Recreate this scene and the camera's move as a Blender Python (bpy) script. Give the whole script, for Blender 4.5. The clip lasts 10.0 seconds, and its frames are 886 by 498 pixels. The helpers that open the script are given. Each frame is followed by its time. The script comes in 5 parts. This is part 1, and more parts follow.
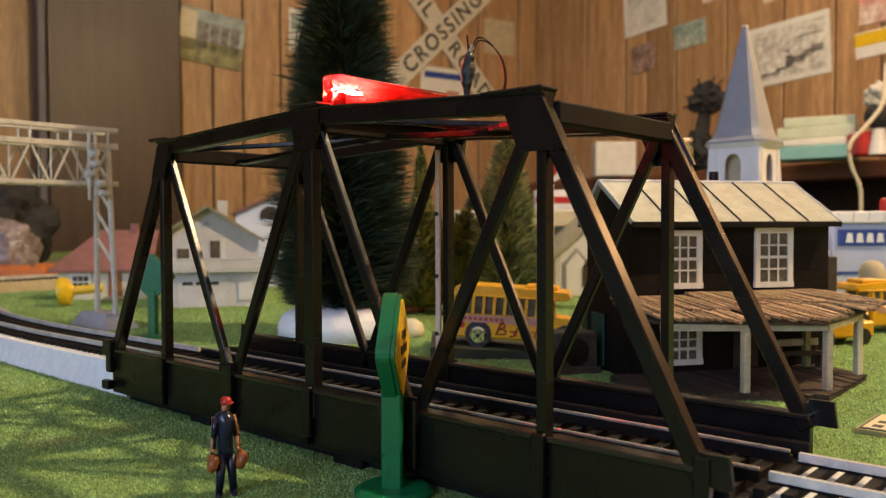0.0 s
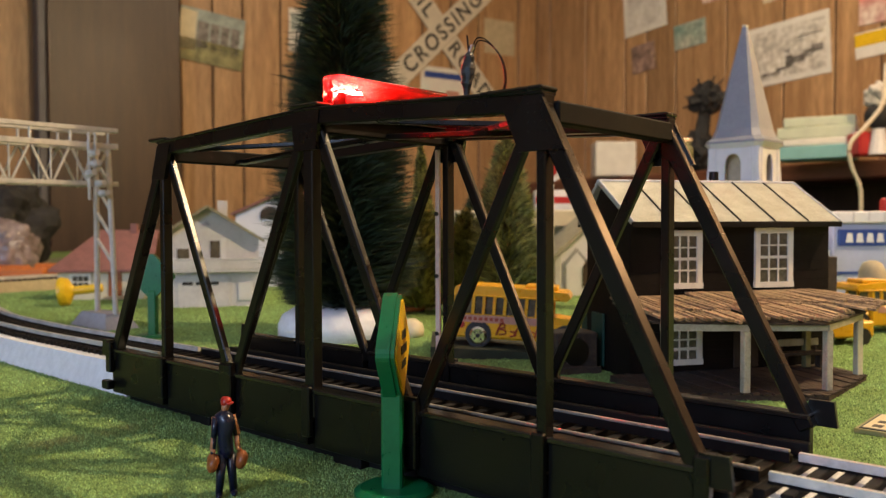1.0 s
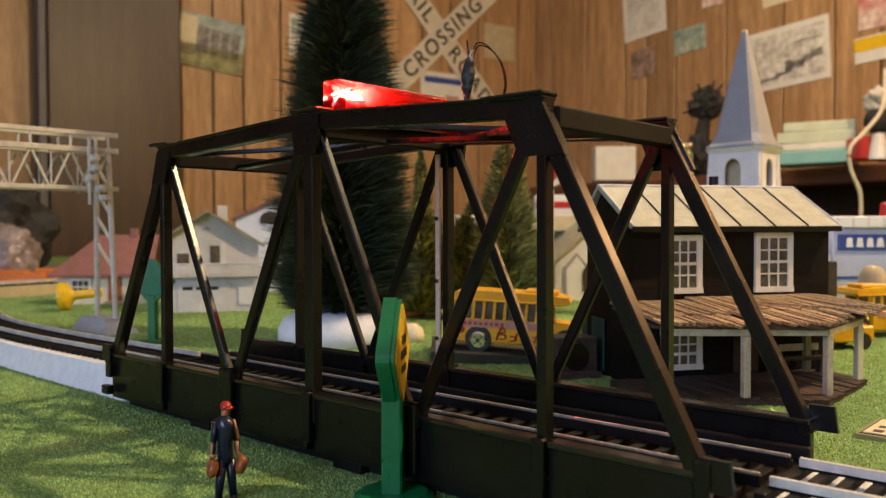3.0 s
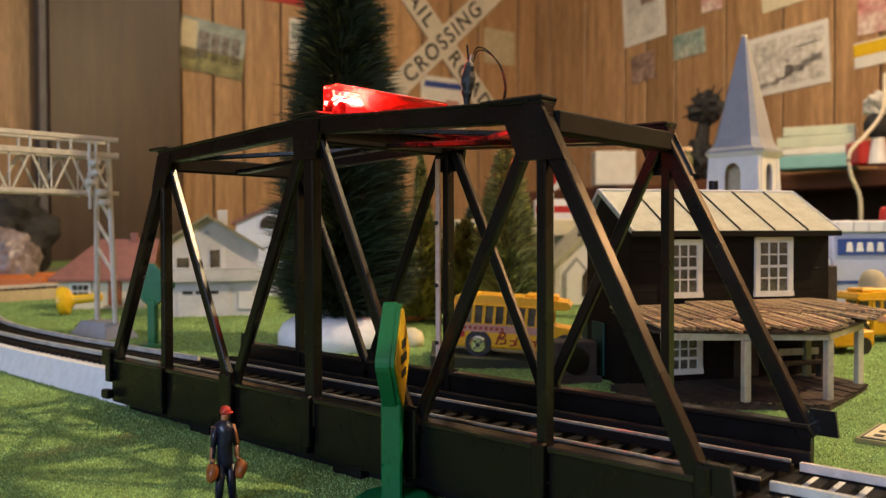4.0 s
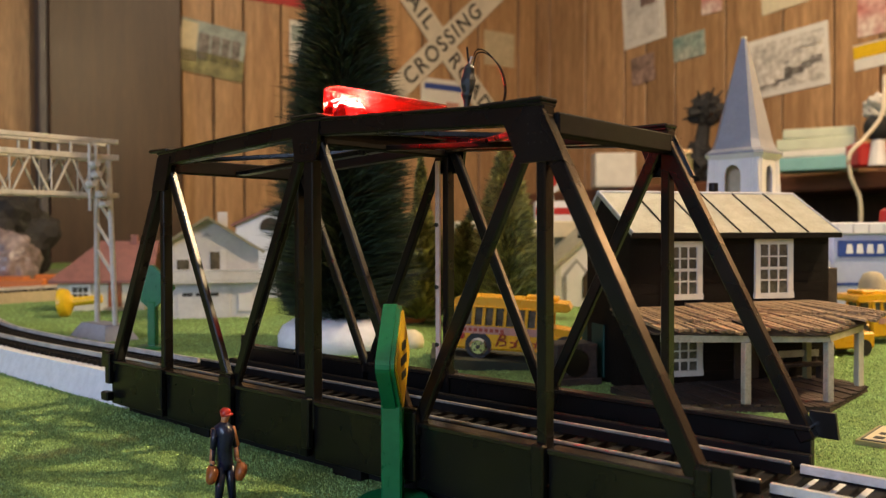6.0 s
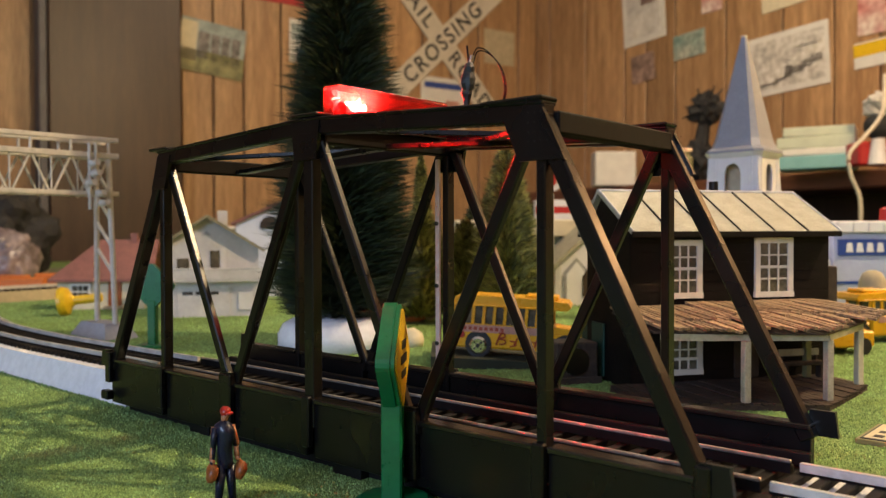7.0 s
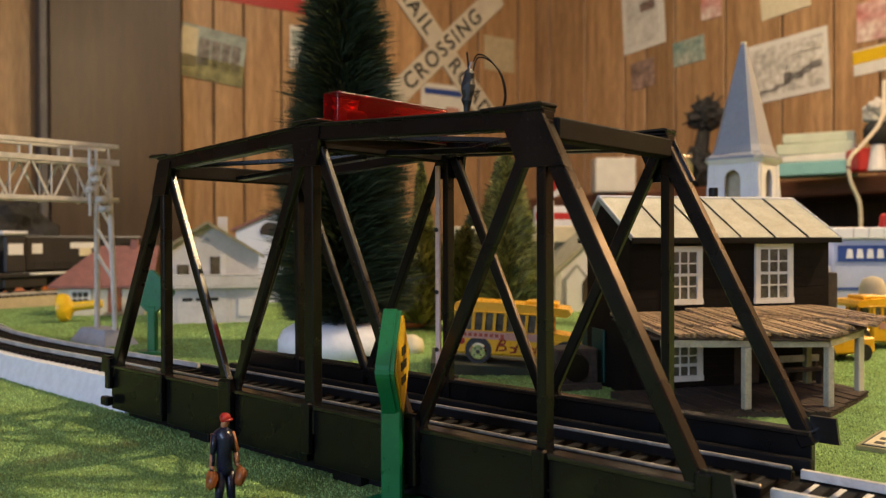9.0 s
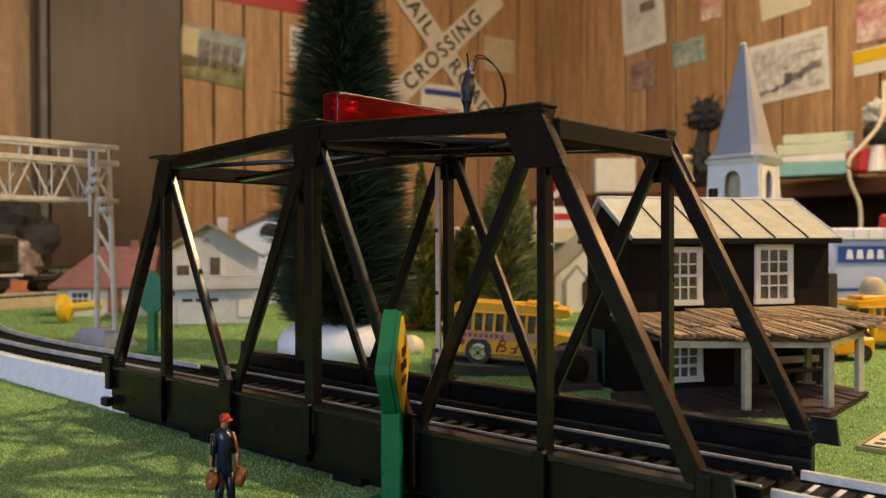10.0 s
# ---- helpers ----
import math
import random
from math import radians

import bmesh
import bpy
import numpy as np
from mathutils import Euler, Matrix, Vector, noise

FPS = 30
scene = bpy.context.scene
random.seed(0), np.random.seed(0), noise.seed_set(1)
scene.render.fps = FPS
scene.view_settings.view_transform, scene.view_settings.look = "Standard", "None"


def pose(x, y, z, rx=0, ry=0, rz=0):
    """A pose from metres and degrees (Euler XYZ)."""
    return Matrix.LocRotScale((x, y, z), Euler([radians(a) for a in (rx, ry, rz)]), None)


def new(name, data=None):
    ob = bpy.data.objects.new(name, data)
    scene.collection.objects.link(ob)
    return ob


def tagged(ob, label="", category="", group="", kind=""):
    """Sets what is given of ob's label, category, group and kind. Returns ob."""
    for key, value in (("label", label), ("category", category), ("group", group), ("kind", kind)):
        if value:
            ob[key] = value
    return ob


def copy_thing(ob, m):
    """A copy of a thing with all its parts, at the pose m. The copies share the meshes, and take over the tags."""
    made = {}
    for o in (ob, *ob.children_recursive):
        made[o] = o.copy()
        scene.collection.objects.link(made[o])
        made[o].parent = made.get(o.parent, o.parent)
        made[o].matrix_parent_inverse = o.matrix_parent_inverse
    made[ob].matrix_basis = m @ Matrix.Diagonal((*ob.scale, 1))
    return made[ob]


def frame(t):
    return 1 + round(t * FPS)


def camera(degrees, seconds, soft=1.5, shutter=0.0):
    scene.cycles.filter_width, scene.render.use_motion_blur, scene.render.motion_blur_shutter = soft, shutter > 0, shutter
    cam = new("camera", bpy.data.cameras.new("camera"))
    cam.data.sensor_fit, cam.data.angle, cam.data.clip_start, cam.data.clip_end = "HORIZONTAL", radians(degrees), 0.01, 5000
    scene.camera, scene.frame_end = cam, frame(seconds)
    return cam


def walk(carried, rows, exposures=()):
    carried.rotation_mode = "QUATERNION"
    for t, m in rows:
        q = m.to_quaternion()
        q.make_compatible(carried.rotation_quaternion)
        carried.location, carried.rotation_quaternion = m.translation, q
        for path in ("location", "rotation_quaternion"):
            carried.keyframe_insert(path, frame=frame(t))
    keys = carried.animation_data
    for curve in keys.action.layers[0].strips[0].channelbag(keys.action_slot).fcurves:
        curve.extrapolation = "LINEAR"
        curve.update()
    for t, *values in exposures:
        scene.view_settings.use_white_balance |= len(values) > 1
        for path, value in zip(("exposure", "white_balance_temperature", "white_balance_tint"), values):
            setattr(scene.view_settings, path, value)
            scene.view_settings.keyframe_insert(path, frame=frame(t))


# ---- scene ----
# camera and its way: it stands in one spot and tilts slowly upwards
cam = camera(56.7, 10.0, soft=1.15)
cam.data.dof.use_dof = True
cam.data.dof.focus_distance = 0.23
cam.data.dof.aperture_fstop = 28.0
EYE = (0.2902, -0.1442, 0.0639)
TILTS = ((0.0, -5.0), (0.5, -5.0), (1.0, -5.0), (1.5, -4.6), (2.0, -2.6), (2.5, 0.0), (4.0, 11.2), (4.5, 14.2), (5.0, 15.2), (5.5, 15.4),
         (7.0, 12.2), (7.5, 14.2), (8.0, 17.2), (8.5, 20.4), (9.0, 23.2), (9.5, 24.2), (10.0, 24.4))
walk(cam, [(t, pose(*EYE, 0, 0, 41.36) @ pose(0, 0, 0, 90 - 1.476 + math.degrees(d / 1453.0), 0, 0) @ pose(0, 0, 0, 0, 0, -0.17)) for t, d in TILTS],
     exposures=[(0.0, 0.0), (10.0, 0.0)])

# light: a warm lamp hanging over the layout, an unseen ceiling fill added to brighten the walls, a window behind the
# camera
world = bpy.data.worlds.new("world")
scene.world = world
world.use_nodes = True
wn = world.node_tree.nodes
wn["Background"].inputs[0].default_value = (0.55, 0.6, 0.75, 1)
wn["Background"].inputs[1].default_value = 0.05


def lamp(name, kind, m, energy, colour, size):
    data = bpy.data.lights.new(name, kind)
    data.energy, data.color = energy, colour
    if kind == "AREA":
        data.shape, data.size, data.size_y = "RECTANGLE", size[0], size[1]
    else:
        data.shadow_soft_size = size
    ob = new(name, data)
    ob.matrix_world = m
    return ob


ROOM = pose(-1.665, 2.677, 0, 0, 0, -14.06)   # corner of the room; x along the north wall, -y along the west wall
LAMP_AT = (0.76, 0.62, 1.02)
lamp("pendant_bulb_light", "POINT", pose(*LAMP_AT), 66.0, (1.0, 0.72, 0.40), 0.020)
lamp("ceiling_fill_glow", "AREA", ROOM @ pose(1.5, -1.0, 1.42), 14.0, (1.0, 0.78, 0.54), (0.6, 0.6))
SIDE_LAMP = ROOM @ pose(2.62, -1.0, 0.56)
lamp("side_lamp_bulb_light", "POINT", SIDE_LAMP, 8.0, (1.0, 0.52, 0.22), 0.04)
lamp("window_daylight", "AREA", ROOM @ pose(3.2, -4.12, 0.70, 90, 0, 0), 33.0, (0.52, 0.68, 1.0), (1.1, 0.9))


# ---- materials ----
def mat(name, colour, rough=0.5, metal=0.0, var=0.15, scale=300.0, bump=0.15, fine=None, alt=None, spec=0.5, stretch=(1, 1, 1), emit=None, rand=0.0, island=0.0):
    """Principled surface with variation at two scales; scale counts features a metre."""
    m = bpy.data.materials.new(name)
    m.use_nodes = True
    nt = m.node_tree
    b = nt.nodes["Principled BSDF"]
    tc = nt.nodes.new("ShaderNodeTexCoord")
    mp = nt.nodes.new("ShaderNodeMapping")
    mp.inputs["Scale"].default_value = stretch
    nt.links.new(tc.outputs["Object"], mp.inputs[0])
    n1 = nt.nodes.new("ShaderNodeTexNoise")
    n1.inputs["Scale"].default_value, n1.inputs["Detail"].default_value = scale, 4
    n2 = nt.nodes.new("ShaderNodeTexNoise")
    n2.inputs["Scale"].default_value, n2.inputs["Detail"].default_value = fine or scale * 6, 5
    for n in (n1, n2):
        nt.links.new(mp.outputs[0], n.inputs["Vector"])
    alt = alt or tuple(c * (1 - var * 2) for c in colour)
    ramp = nt.nodes.new("ShaderNodeValToRGB")
    ramp.color_ramp.elements[0].position, ramp.color_ramp.elements[1].position = 0.32, 0.68
    ramp.color_ramp.elements[0].color = (*alt, 1)
    ramp.color_ramp.elements[1].color = (*colour, 1)
    nt.links.new(n1.outputs["Fac"], ramp.inputs[0])
    mix = nt.nodes.new("ShaderNodeMix")
    mix.data_type, mix.blend_type = "RGBA", "OVERLAY"
    mix.inputs["Factor"].default_value = min(1.0, var * 2.5)
    nt.links.new(ramp.outputs[0], mix.inputs["A"])
    nt.links.new(n2.outputs["Fac"], mix.inputs["B"])
    col = mix.outputs["Result"]
    if rand or island:
        oi = nt.nodes.new("ShaderNodeObjectInfo" if rand else "ShaderNodeNewGeometry")
        rand = rand or island
        mr = nt.nodes.new("ShaderNodeMapRange")
        mr.inputs["To Min"].default_value, mr.inputs["To Max"].default_value = 1 - rand, 1 + rand
        nt.links.new(oi.outputs["Random Per Island" if island else "Random"], mr.inputs["Value"])
        hs = nt.nodes.new("ShaderNodeHueSaturation")
        nt.links.new(mr.outputs[0], hs.inputs["Value"])
        nt.links.new(col, hs.inputs["Color"])
        col = hs.outputs[0]
    nt.links.new(col, b.inputs["Base Color"])
    rr = nt.nodes.new("ShaderNodeMapRange")
    rr.inputs["To Min"].default_value, rr.inputs["To Max"].default_value = max(0.03, rough - 0.12), min(1, rough + 0.12)
    nt.links.new(n2.outputs["Fac"], rr.inputs["Value"])
    nt.links.new(rr.outputs[0], b.inputs["Roughness"])
    b.inputs["Metallic"].default_value = metal
    b.inputs["Specular IOR Level"].default_value = spec
    if bump:
        bp = nt.nodes.new("ShaderNodeBump")
        bp.inputs["Strength"].default_value = bump
        bp.inputs["Distance"].default_value = 0.4 / (fine or scale * 6)
        nt.links.new(n2.outputs["Fac"], bp.inputs["Height"])
        nt.links.new(bp.outputs[0], b.inputs["Normal"])
    if emit:
        b.inputs["Emission Color"].default_value = (*emit[0], 1)
        b.inputs["Emission Strength"].default_value = emit[1]
    return m


M_MAT = mat("green_grass_mat", (0.205, 0.31, 0.105), 0.95, var=0.4, scale=1100, fine=3200, bump=1.0, alt=(0.125, 0.21, 0.066), spec=0.15)
M_GRAIN = mat("green_flock", (0.215, 0.36, 0.135), 0.9, var=0.2, scale=60, bump=0.0, alt=(0.18, 0.285, 0.09), spec=0.25, island=0.45)
M_BLACK = mat("black_plastic", (0.0042, 0.0039, 0.0040), 0.29, var=0.1, scale=25, fine=70, bump=0.0, spec=0.36)
# the bridge's black plastic, lighter and glossier to imitate the lips' bright reflection
M_LIP = mat("highlight_black_lip", (0.0080, 0.0072, 0.0068), 0.22, var=0.2, scale=200, fine=900, bump=0.02, spec=0.7)
M_DECK = mat("dark_deck_plastic", (0.006, 0.0055, 0.0055), 0.5, var=0.2, scale=200, bump=0.04, spec=0.25)
# rail heads in two tones: whitened for reflected lamp light, darker in the bridge's shade
M_RAIL = mat("whitened_nickel_rail", (0.72, 0.71, 0.68), 0.36, 0.35, var=0.15, scale=150, bump=0.02)
M_RAILSHADE = mat("shaded_nickel_rail", (0.60, 0.56, 0.50), 0.34, 0.7, var=0.2, scale=150, bump=0.02)
M_TIE = mat("black_tie", (0.006, 0.005, 0.005), 0.7, var=0.2, scale=300, bump=0.06, spec=0.15)
M_FOAM = mat("white_foam", (0.78, 0.79, 0.82), 0.85, var=0.06, scale=220, fine=700, bump=0.5, spec=0.2)
M_WOODWALL = mat("panel_wood", (0.46, 0.28, 0.135), 0.42, var=0.26, scale=9, fine=60, bump=0.05, alt=(0.30, 0.165, 0.075), stretch=(5, 5, 0.35), rand=0.22)
M_DARKWOOD = mat("dark_brown_wood", (0.060, 0.033, 0.020), 0.4, var=0.2, scale=6, fine=50, bump=0.05, stretch=(5, 5, 0.4))
M_GROOVE = mat("groove_brown", (0.045, 0.025, 0.014), 0.8, var=0.2, scale=20, bump=0.1)
M_CEIL = mat("ceiling_white", (0.7, 0.68, 0.64), 0.9, var=0.08, scale=6, fine=80, bump=0.2)
M_CARPET = mat("brown_carpet", (0.16, 0.11, 0.08), 0.95, var=0.25, scale=12, fine=300, bump=0.6)
M_GREEN = mat("green_sign_plastic", (0.004, 0.14, 0.048), 0.32, var=0.08, scale=120, bump=0.05)
M_YELLOW = mat("yellow_plastic", (0.78, 0.50, 0.015), 0.38, var=0.08, scale=150, bump=0.05)
M_BUS = mat("bus_yellow", (0.80, 0.42, 0.012), 0.3, var=0.06, scale=80, bump=0.03)
M_GREYHOUSE = mat("grey_house_wall", (0.62, 0.62, 0.64), 0.6, var=0.08, scale=60, bump=0.15)
M_WHITE = mat("white_plastic", (0.74, 0.74, 0.76), 0.5, var=0.05, scale=90, bump=0.08)
M_CREAM = mat("cream_plastic", (0.70, 0.63, 0.44), 0.5, var=0.07, scale=90, bump=0.08)
M_SPIRE = mat("blue_grey_spire", (0.27, 0.29, 0.34), 0.4, var=0.06, scale=60, bump=0.05)
M_BELFRY = mat("belfry_white", (0.70, 0.70, 0.73), 0.5, var=0.05, scale=80, bump=0.06)
M_CHAPEL = mat("chapel_white", (0.78, 0.78, 0.86), 0.5, var=0.05, scale=80, bump=0.06)
M_SILVER = mat("silver_plastic", (0.62, 0.60, 0.55), 0.45, 0.1, var=0.12, scale=200, bump=0.08)
M_GREYBASE = mat("grey_base", (0.36, 0.37, 0.42), 0.6, var=0.08, scale=100, bump=0.1)
M_STATION = mat("station_brown", (0.0085, 0.0054, 0.0040), 0.7, var=0.25, scale=120, bump=0.2, spec=0.2)
M_ROOF = mat("tin_roof", (0.44, 0.44, 0.36), 0.5, var=0.2, scale=160, fine=1500, bump=0.5, alt=(0.36, 0.34, 0.26))
M_SHINGLE = mat("shake_shingle", (0.44, 0.30, 0.17), 0.8, var=0.3, scale=400, bump=0.5, rand=0.3)
M_WINDOWWHITE = mat("window_white", (0.74, 0.71, 0.62), 0.5, var=0.05, scale=200, bump=0.05)
M_PANE = mat("dim_pane", (0.13, 0.115, 0.085), 0.15, var=0.3, scale=120, bump=0.02)
M_PORCH = mat("porch_boards", (0.055, 0.036, 0.027), 0.8, var=0.3, scale=300, bump=0.4, rand=0.25)
M_POST = mat("weathered_post", (0.46, 0.43, 0.34), 0.6, var=0.15, scale=200, bump=0.1)
# ramp under the bus: the grass's shade is put into its colour
M_SHADEGROUND = mat("shaded_ground_green", (0.020, 0.026, 0.014), 0.8, var=0.15, scale=80, fine=900, bump=0.3)
M_PINE = mat("dark_pine", (0.040, 0.060, 0.024), 0.6, var=0.35, scale=60, bump=0.0, alt=(0.017, 0.033, 0.018), island=0.75)
M_PINELIGHT = mat("olive_pine", (0.42, 0.41, 0.16), 0.7, var=0.3, scale=60, bump=0.0, alt=(0.13, 0.16, 0.05), island=0.8)
M_TRUNK = mat("brown_trunk", (0.06, 0.04, 0.025), 0.8, var=0.2, scale=200, bump=0.3)
M_NAVY = mat("navy_paint", (0.008, 0.012, 0.036), 0.3, var=0.2, scale=600, bump=0.1)
M_REDPAINT = mat("red_paint", (0.42, 0.025, 0.018), 0.3, var=0.1, scale=300, bump=0.05)
M_BAGBROWN = mat("brown_paint", (0.36, 0.11, 0.03), 0.35, var=0.2, scale=500, bump=0.1)
M_SKIN = mat("flesh_paint", (0.45, 0.2, 0.10), 0.45, var=0.1, scale=500, bump=0.05)
M_REDROOF = mat("red_roof", (0.27, 0.115, 0.095), 0.7, var=0.12, scale=150, bump=0.2)
M_TEAL = mat("teal_plastic", (0.004, 0.045, 0.034), 0.5, var=0.1, scale=100, bump=0.05)
M_BLUE = mat("blue_print", (0.02, 0.06, 0.28), 0.4, var=0.05, scale=100, bump=0.0)
M_PALEBLUE = mat("pale_blue_grey", (0.42, 0.47, 0.68), 0.5, var=0.05, scale=60, bump=0.04)
M_PAPER = mat("paper", (0.72, 0.70, 0.64), 0.7, var=0.06, scale=30, bump=0.05)
M_SIGNWHITE = mat("sign_cream", (0.66, 0.60, 0.48), 0.55, var=0.08, scale=20, fine=200, bump=0.05)
M_INK = mat("black_ink", (0.02, 0.02, 0.02), 0.5, var=0.1, scale=40, bump=0.0)
M_GREYINK = mat("grey_ink", (0.30, 0.28, 0.26), 0.6, var=0.5, scale=60, bump=0.0, alt=(0.10, 0.09, 0.08))
M_DARKGREY = mat("charcoal_cloth", (0.022, 0.022, 0.024), 0.8, var=0.3, scale=30, bump=0.3)
M_REDPLASTIC = mat("red_plastic", (0.45, 0.02, 0.02), 0.4, var=0.08, scale=60, bump=0.05)
M_AQUA = mat("aqua_card", (0.22, 0.46, 0.46), 0.6, var=0.06, scale=30, bump=0.05)
M_PALEGREEN = mat("pale_green_card", (0.55, 0.60, 0.46), 0.6, var=0.06, scale=30, bump=0.05)
M_SHELF = mat("shelf_wood", (0.17, 0.065, 0.035), 0.4, var=0.2, scale=10, fine=80, bump=0.05, stretch=(0.4, 5, 5))
M_CORD = mat("white_cord", (0.55, 0.49, 0.39), 0.5, var=0.05, scale=100, bump=0.05)
M_ORANGE = mat("orange_plastic", (0.60, 0.17, 0.035), 0.5, var=0.1, scale=60, bump=0.05)
M_BAG = mat("cloudy_bag", (0.28, 0.235, 0.25), 0.22, var=0.2, scale=40, fine=140, bump=0.3, alt=(0.15, 0.12, 0.13))
M_TAN = mat("tan_card", (0.50, 0.42, 0.27), 0.7, var=0.1, scale=40, bump=0.1)
M_GREYGREEN = mat("grey_green_terrain", (0.20, 0.21, 0.13), 0.9, var=0.25, scale=60, fine=900, bump=0.5)
M_LOCO = mat("loco_black", (0.018, 0.017, 0.018), 0.4, var=0.15, scale=150, bump=0.05)
M_CHROME = mat("chrome", (0.75, 0.75, 0.75), 0.18, 1.0, var=0.05, scale=200, bump=0.02)
M_TYRE = mat("black_tyre", (0.02, 0.02, 0.02), 0.6, var=0.2, scale=300, bump=0.2)
M_PINKSTRIP = mat("pale_pink_strip", (0.74, 0.53, 0.45), 0.35, var=0.1, scale=150, bump=0.05)
M_PINK = mat("pink_print", (0.52, 0.26, 0.20), 0.45, var=0.1, scale=200, bump=0.0)
M_SCRIPT = mat("red_brown_print", (0.34, 0.05, 0.02), 0.45, var=0.1, scale=200, bump=0.0)
M_WIRE = mat("black_wire", (0.008, 0.008, 0.008), 0.5, var=0.1, scale=300, bump=0.0, spec=0.1)
M_TAPE = mat("dark_tape", (0.022, 0.024, 0.028), 0.5, var=0.3, scale=400, bump=0.4)
M_TEALPRINT = mat("teal_print", (0.13, 0.22, 0.20), 0.6, var=0.3, scale=30, bump=0.0)
M_OLIVEPRINT = mat("olive_print", (0.38, 0.36, 0.16), 0.6, var=0.3, scale=30, bump=0.0)
M_SKYPRINT = mat("sky_print", (0.40, 0.47, 0.44), 0.6, var=0.2, scale=20, bump=0.0)
M_LED = mat("led_glow", (0.9, 0.3, 0.25), 0.4, var=0.02, scale=300, bump=0.0, emit=((1.0, 0.20, 0.14), 13000.0))
M_CARDTEAL = mat("teal_card_print", (0.45, 0.46, 0.38), 0.6, var=0.3, scale=14, fine=60, bump=0.0, alt=(0.12, 0.24, 0.21))
M_CARDDARK = mat("dark_card_print", (0.42, 0.28, 0.22), 0.6, var=0.3, scale=22, fine=80, bump=0.0, alt=(0.09, 0.06, 0.05))
M_CARDRED = mat("red_card_print", (0.68, 0.58, 0.50), 0.6, var=0.3, scale=13, fine=60, bump=0.0, alt=(0.45, 0.10, 0.09))
M_CARDPALE = mat("pale_card_print", (0.70, 0.68, 0.62), 0.6, var=0.2, scale=11, fine=60, bump=0.0, alt=(0.46, 0.44, 0.41))
M_OLIVEROOF = mat("olive_roof", (0.30, 0.28, 0.19), 0.7, var=0.15, scale=120, bump=0.1)
M_GREYEDGE = mat("dull_grey_edge", (0.13, 0.125, 0.13), 0.5, var=0.1, scale=20, bump=0.02)
M_FOIL = mat("foil", (0.85, 0.75, 0.72), 0.3, 0.8, var=0.1, scale=800, bump=0.1)
M_DRAWING = mat("pencil_drawing", (0.70, 0.67, 0.60), 0.7, var=0.3, scale=15, fine=60, bump=0.0, alt=(0.40, 0.38, 0.34))
M_BULBGLASS = mat("frosted_bulb", (0.9, 0.85, 0.75), 0.4, var=0.02, scale=50, bump=0.0, emit=((1.0, 0.75, 0.45), 6.0))


def red_lens():
    """Clear red plastic: tinted see-through with a gloss by Fresnel."""
    m = bpy.data.materials.new("red_lens")
    m.use_nodes = True
    nt = m.node_tree
    nt.nodes.remove(nt.nodes["Principled BSDF"])
    out = nt.nodes["Material Output"]
    tr = nt.nodes.new("ShaderNodeBsdfTransparent")
    tr.inputs[0].default_value = (0.72, 0.035, 0.035, 1)
    df = nt.nodes.new("ShaderNodeBsdfPrincipled")
    df.inputs["Base Color"].default_value = (0.22, 0.003, 0.006, 1)
    df.inputs["Roughness"].default_value = 0.2
    tl = nt.nodes.new("ShaderNodeBsdfTranslucent")
    tl.inputs[0].default_value = (0.9, 0.03, 0.03, 1)
    m0 = nt.nodes.new("ShaderNodeMixShader")
    m0.inputs[0].default_value = 0.15
    nt.links.new(df.outputs[0], m0.inputs[1])
    nt.links.new(tl.outputs[0], m0.inputs[2])
    m1 = nt.nodes.new("ShaderNodeMixShader")
    m1.inputs[0].default_value = 0.28
    nt.links.new(tr.outputs[0], m1.inputs[1])
    nt.links.new(m0.outputs[0], m1.inputs[2])
    gl = nt.nodes.new("ShaderNodeBsdfGlossy")
    gl.inputs["Roughness"].default_value = 0.08
    fr = nt.nodes.new("ShaderNodeFresnel")
    fr.inputs[0].default_value = 1.22
    m2 = nt.nodes.new("ShaderNodeMixShader")
    nt.links.new(fr.outputs[0], m2.inputs[0])
    nt.links.new(m1.outputs[0], m2.inputs[1])
    nt.links.new(gl.outputs[0], m2.inputs[2])
    nt.links.new(m2.outputs[0], out.inputs[0])
    return m


M_LENS = red_lens()


# ---- mesh helpers ----
def thing(name, label, category, m=None, group="", kind=""):
    ob = new(name)
    ob.empty_display_size = 0.005
    if m is not None:
        ob.matrix_world = m
    return tagged(ob, label, category, group, kind)


def part(name, bm, material, parent=None, label="", m=None, smooth=False):
    me = bpy.data.meshes.new(name)
    bmesh.ops.recalc_face_normals(bm, faces=bm.faces)
    bm.to_mesh(me)
    bm.free()
    me.materials.append(material)
    if smooth:
        me.shade_smooth()
    ob = new(name, me)
    ob.parent = parent
    if m is not None:
        ob.matrix_basis = m
    return tagged(ob, label)


def again(name, ob, parent, m):
    """Another part on the same mesh."""
    o = new(name, ob.data)
    o.parent = parent
    o.matrix_basis = m
    return o


def box(bm, x0, x1, y0, y1, z0, z1, bevel=0.0, m=None):
    r = bmesh.ops.create_cube(bm, size=1.0)
    vs = r["verts"]
    t = Matrix.Translation(((x0 + x1) / 2, (y0 + y1) / 2, (z0 + z1) / 2)) @ Matrix.Diagonal((x1 - x0, y1 - y0, z1 - z0, 1))
    bmesh.ops.transform(bm, matrix=(m @ t) if m is not None else t, verts=vs)
    if bevel:
        es = list({e for v in vs for e in v.link_edges})
        bmesh.ops.bevel(bm, geom=es, offset=bevel, segments=1, affect="EDGES", profile=0.5)
    return bm


def bx(*a, **k):
    return box(bmesh.new(), *a, **k)


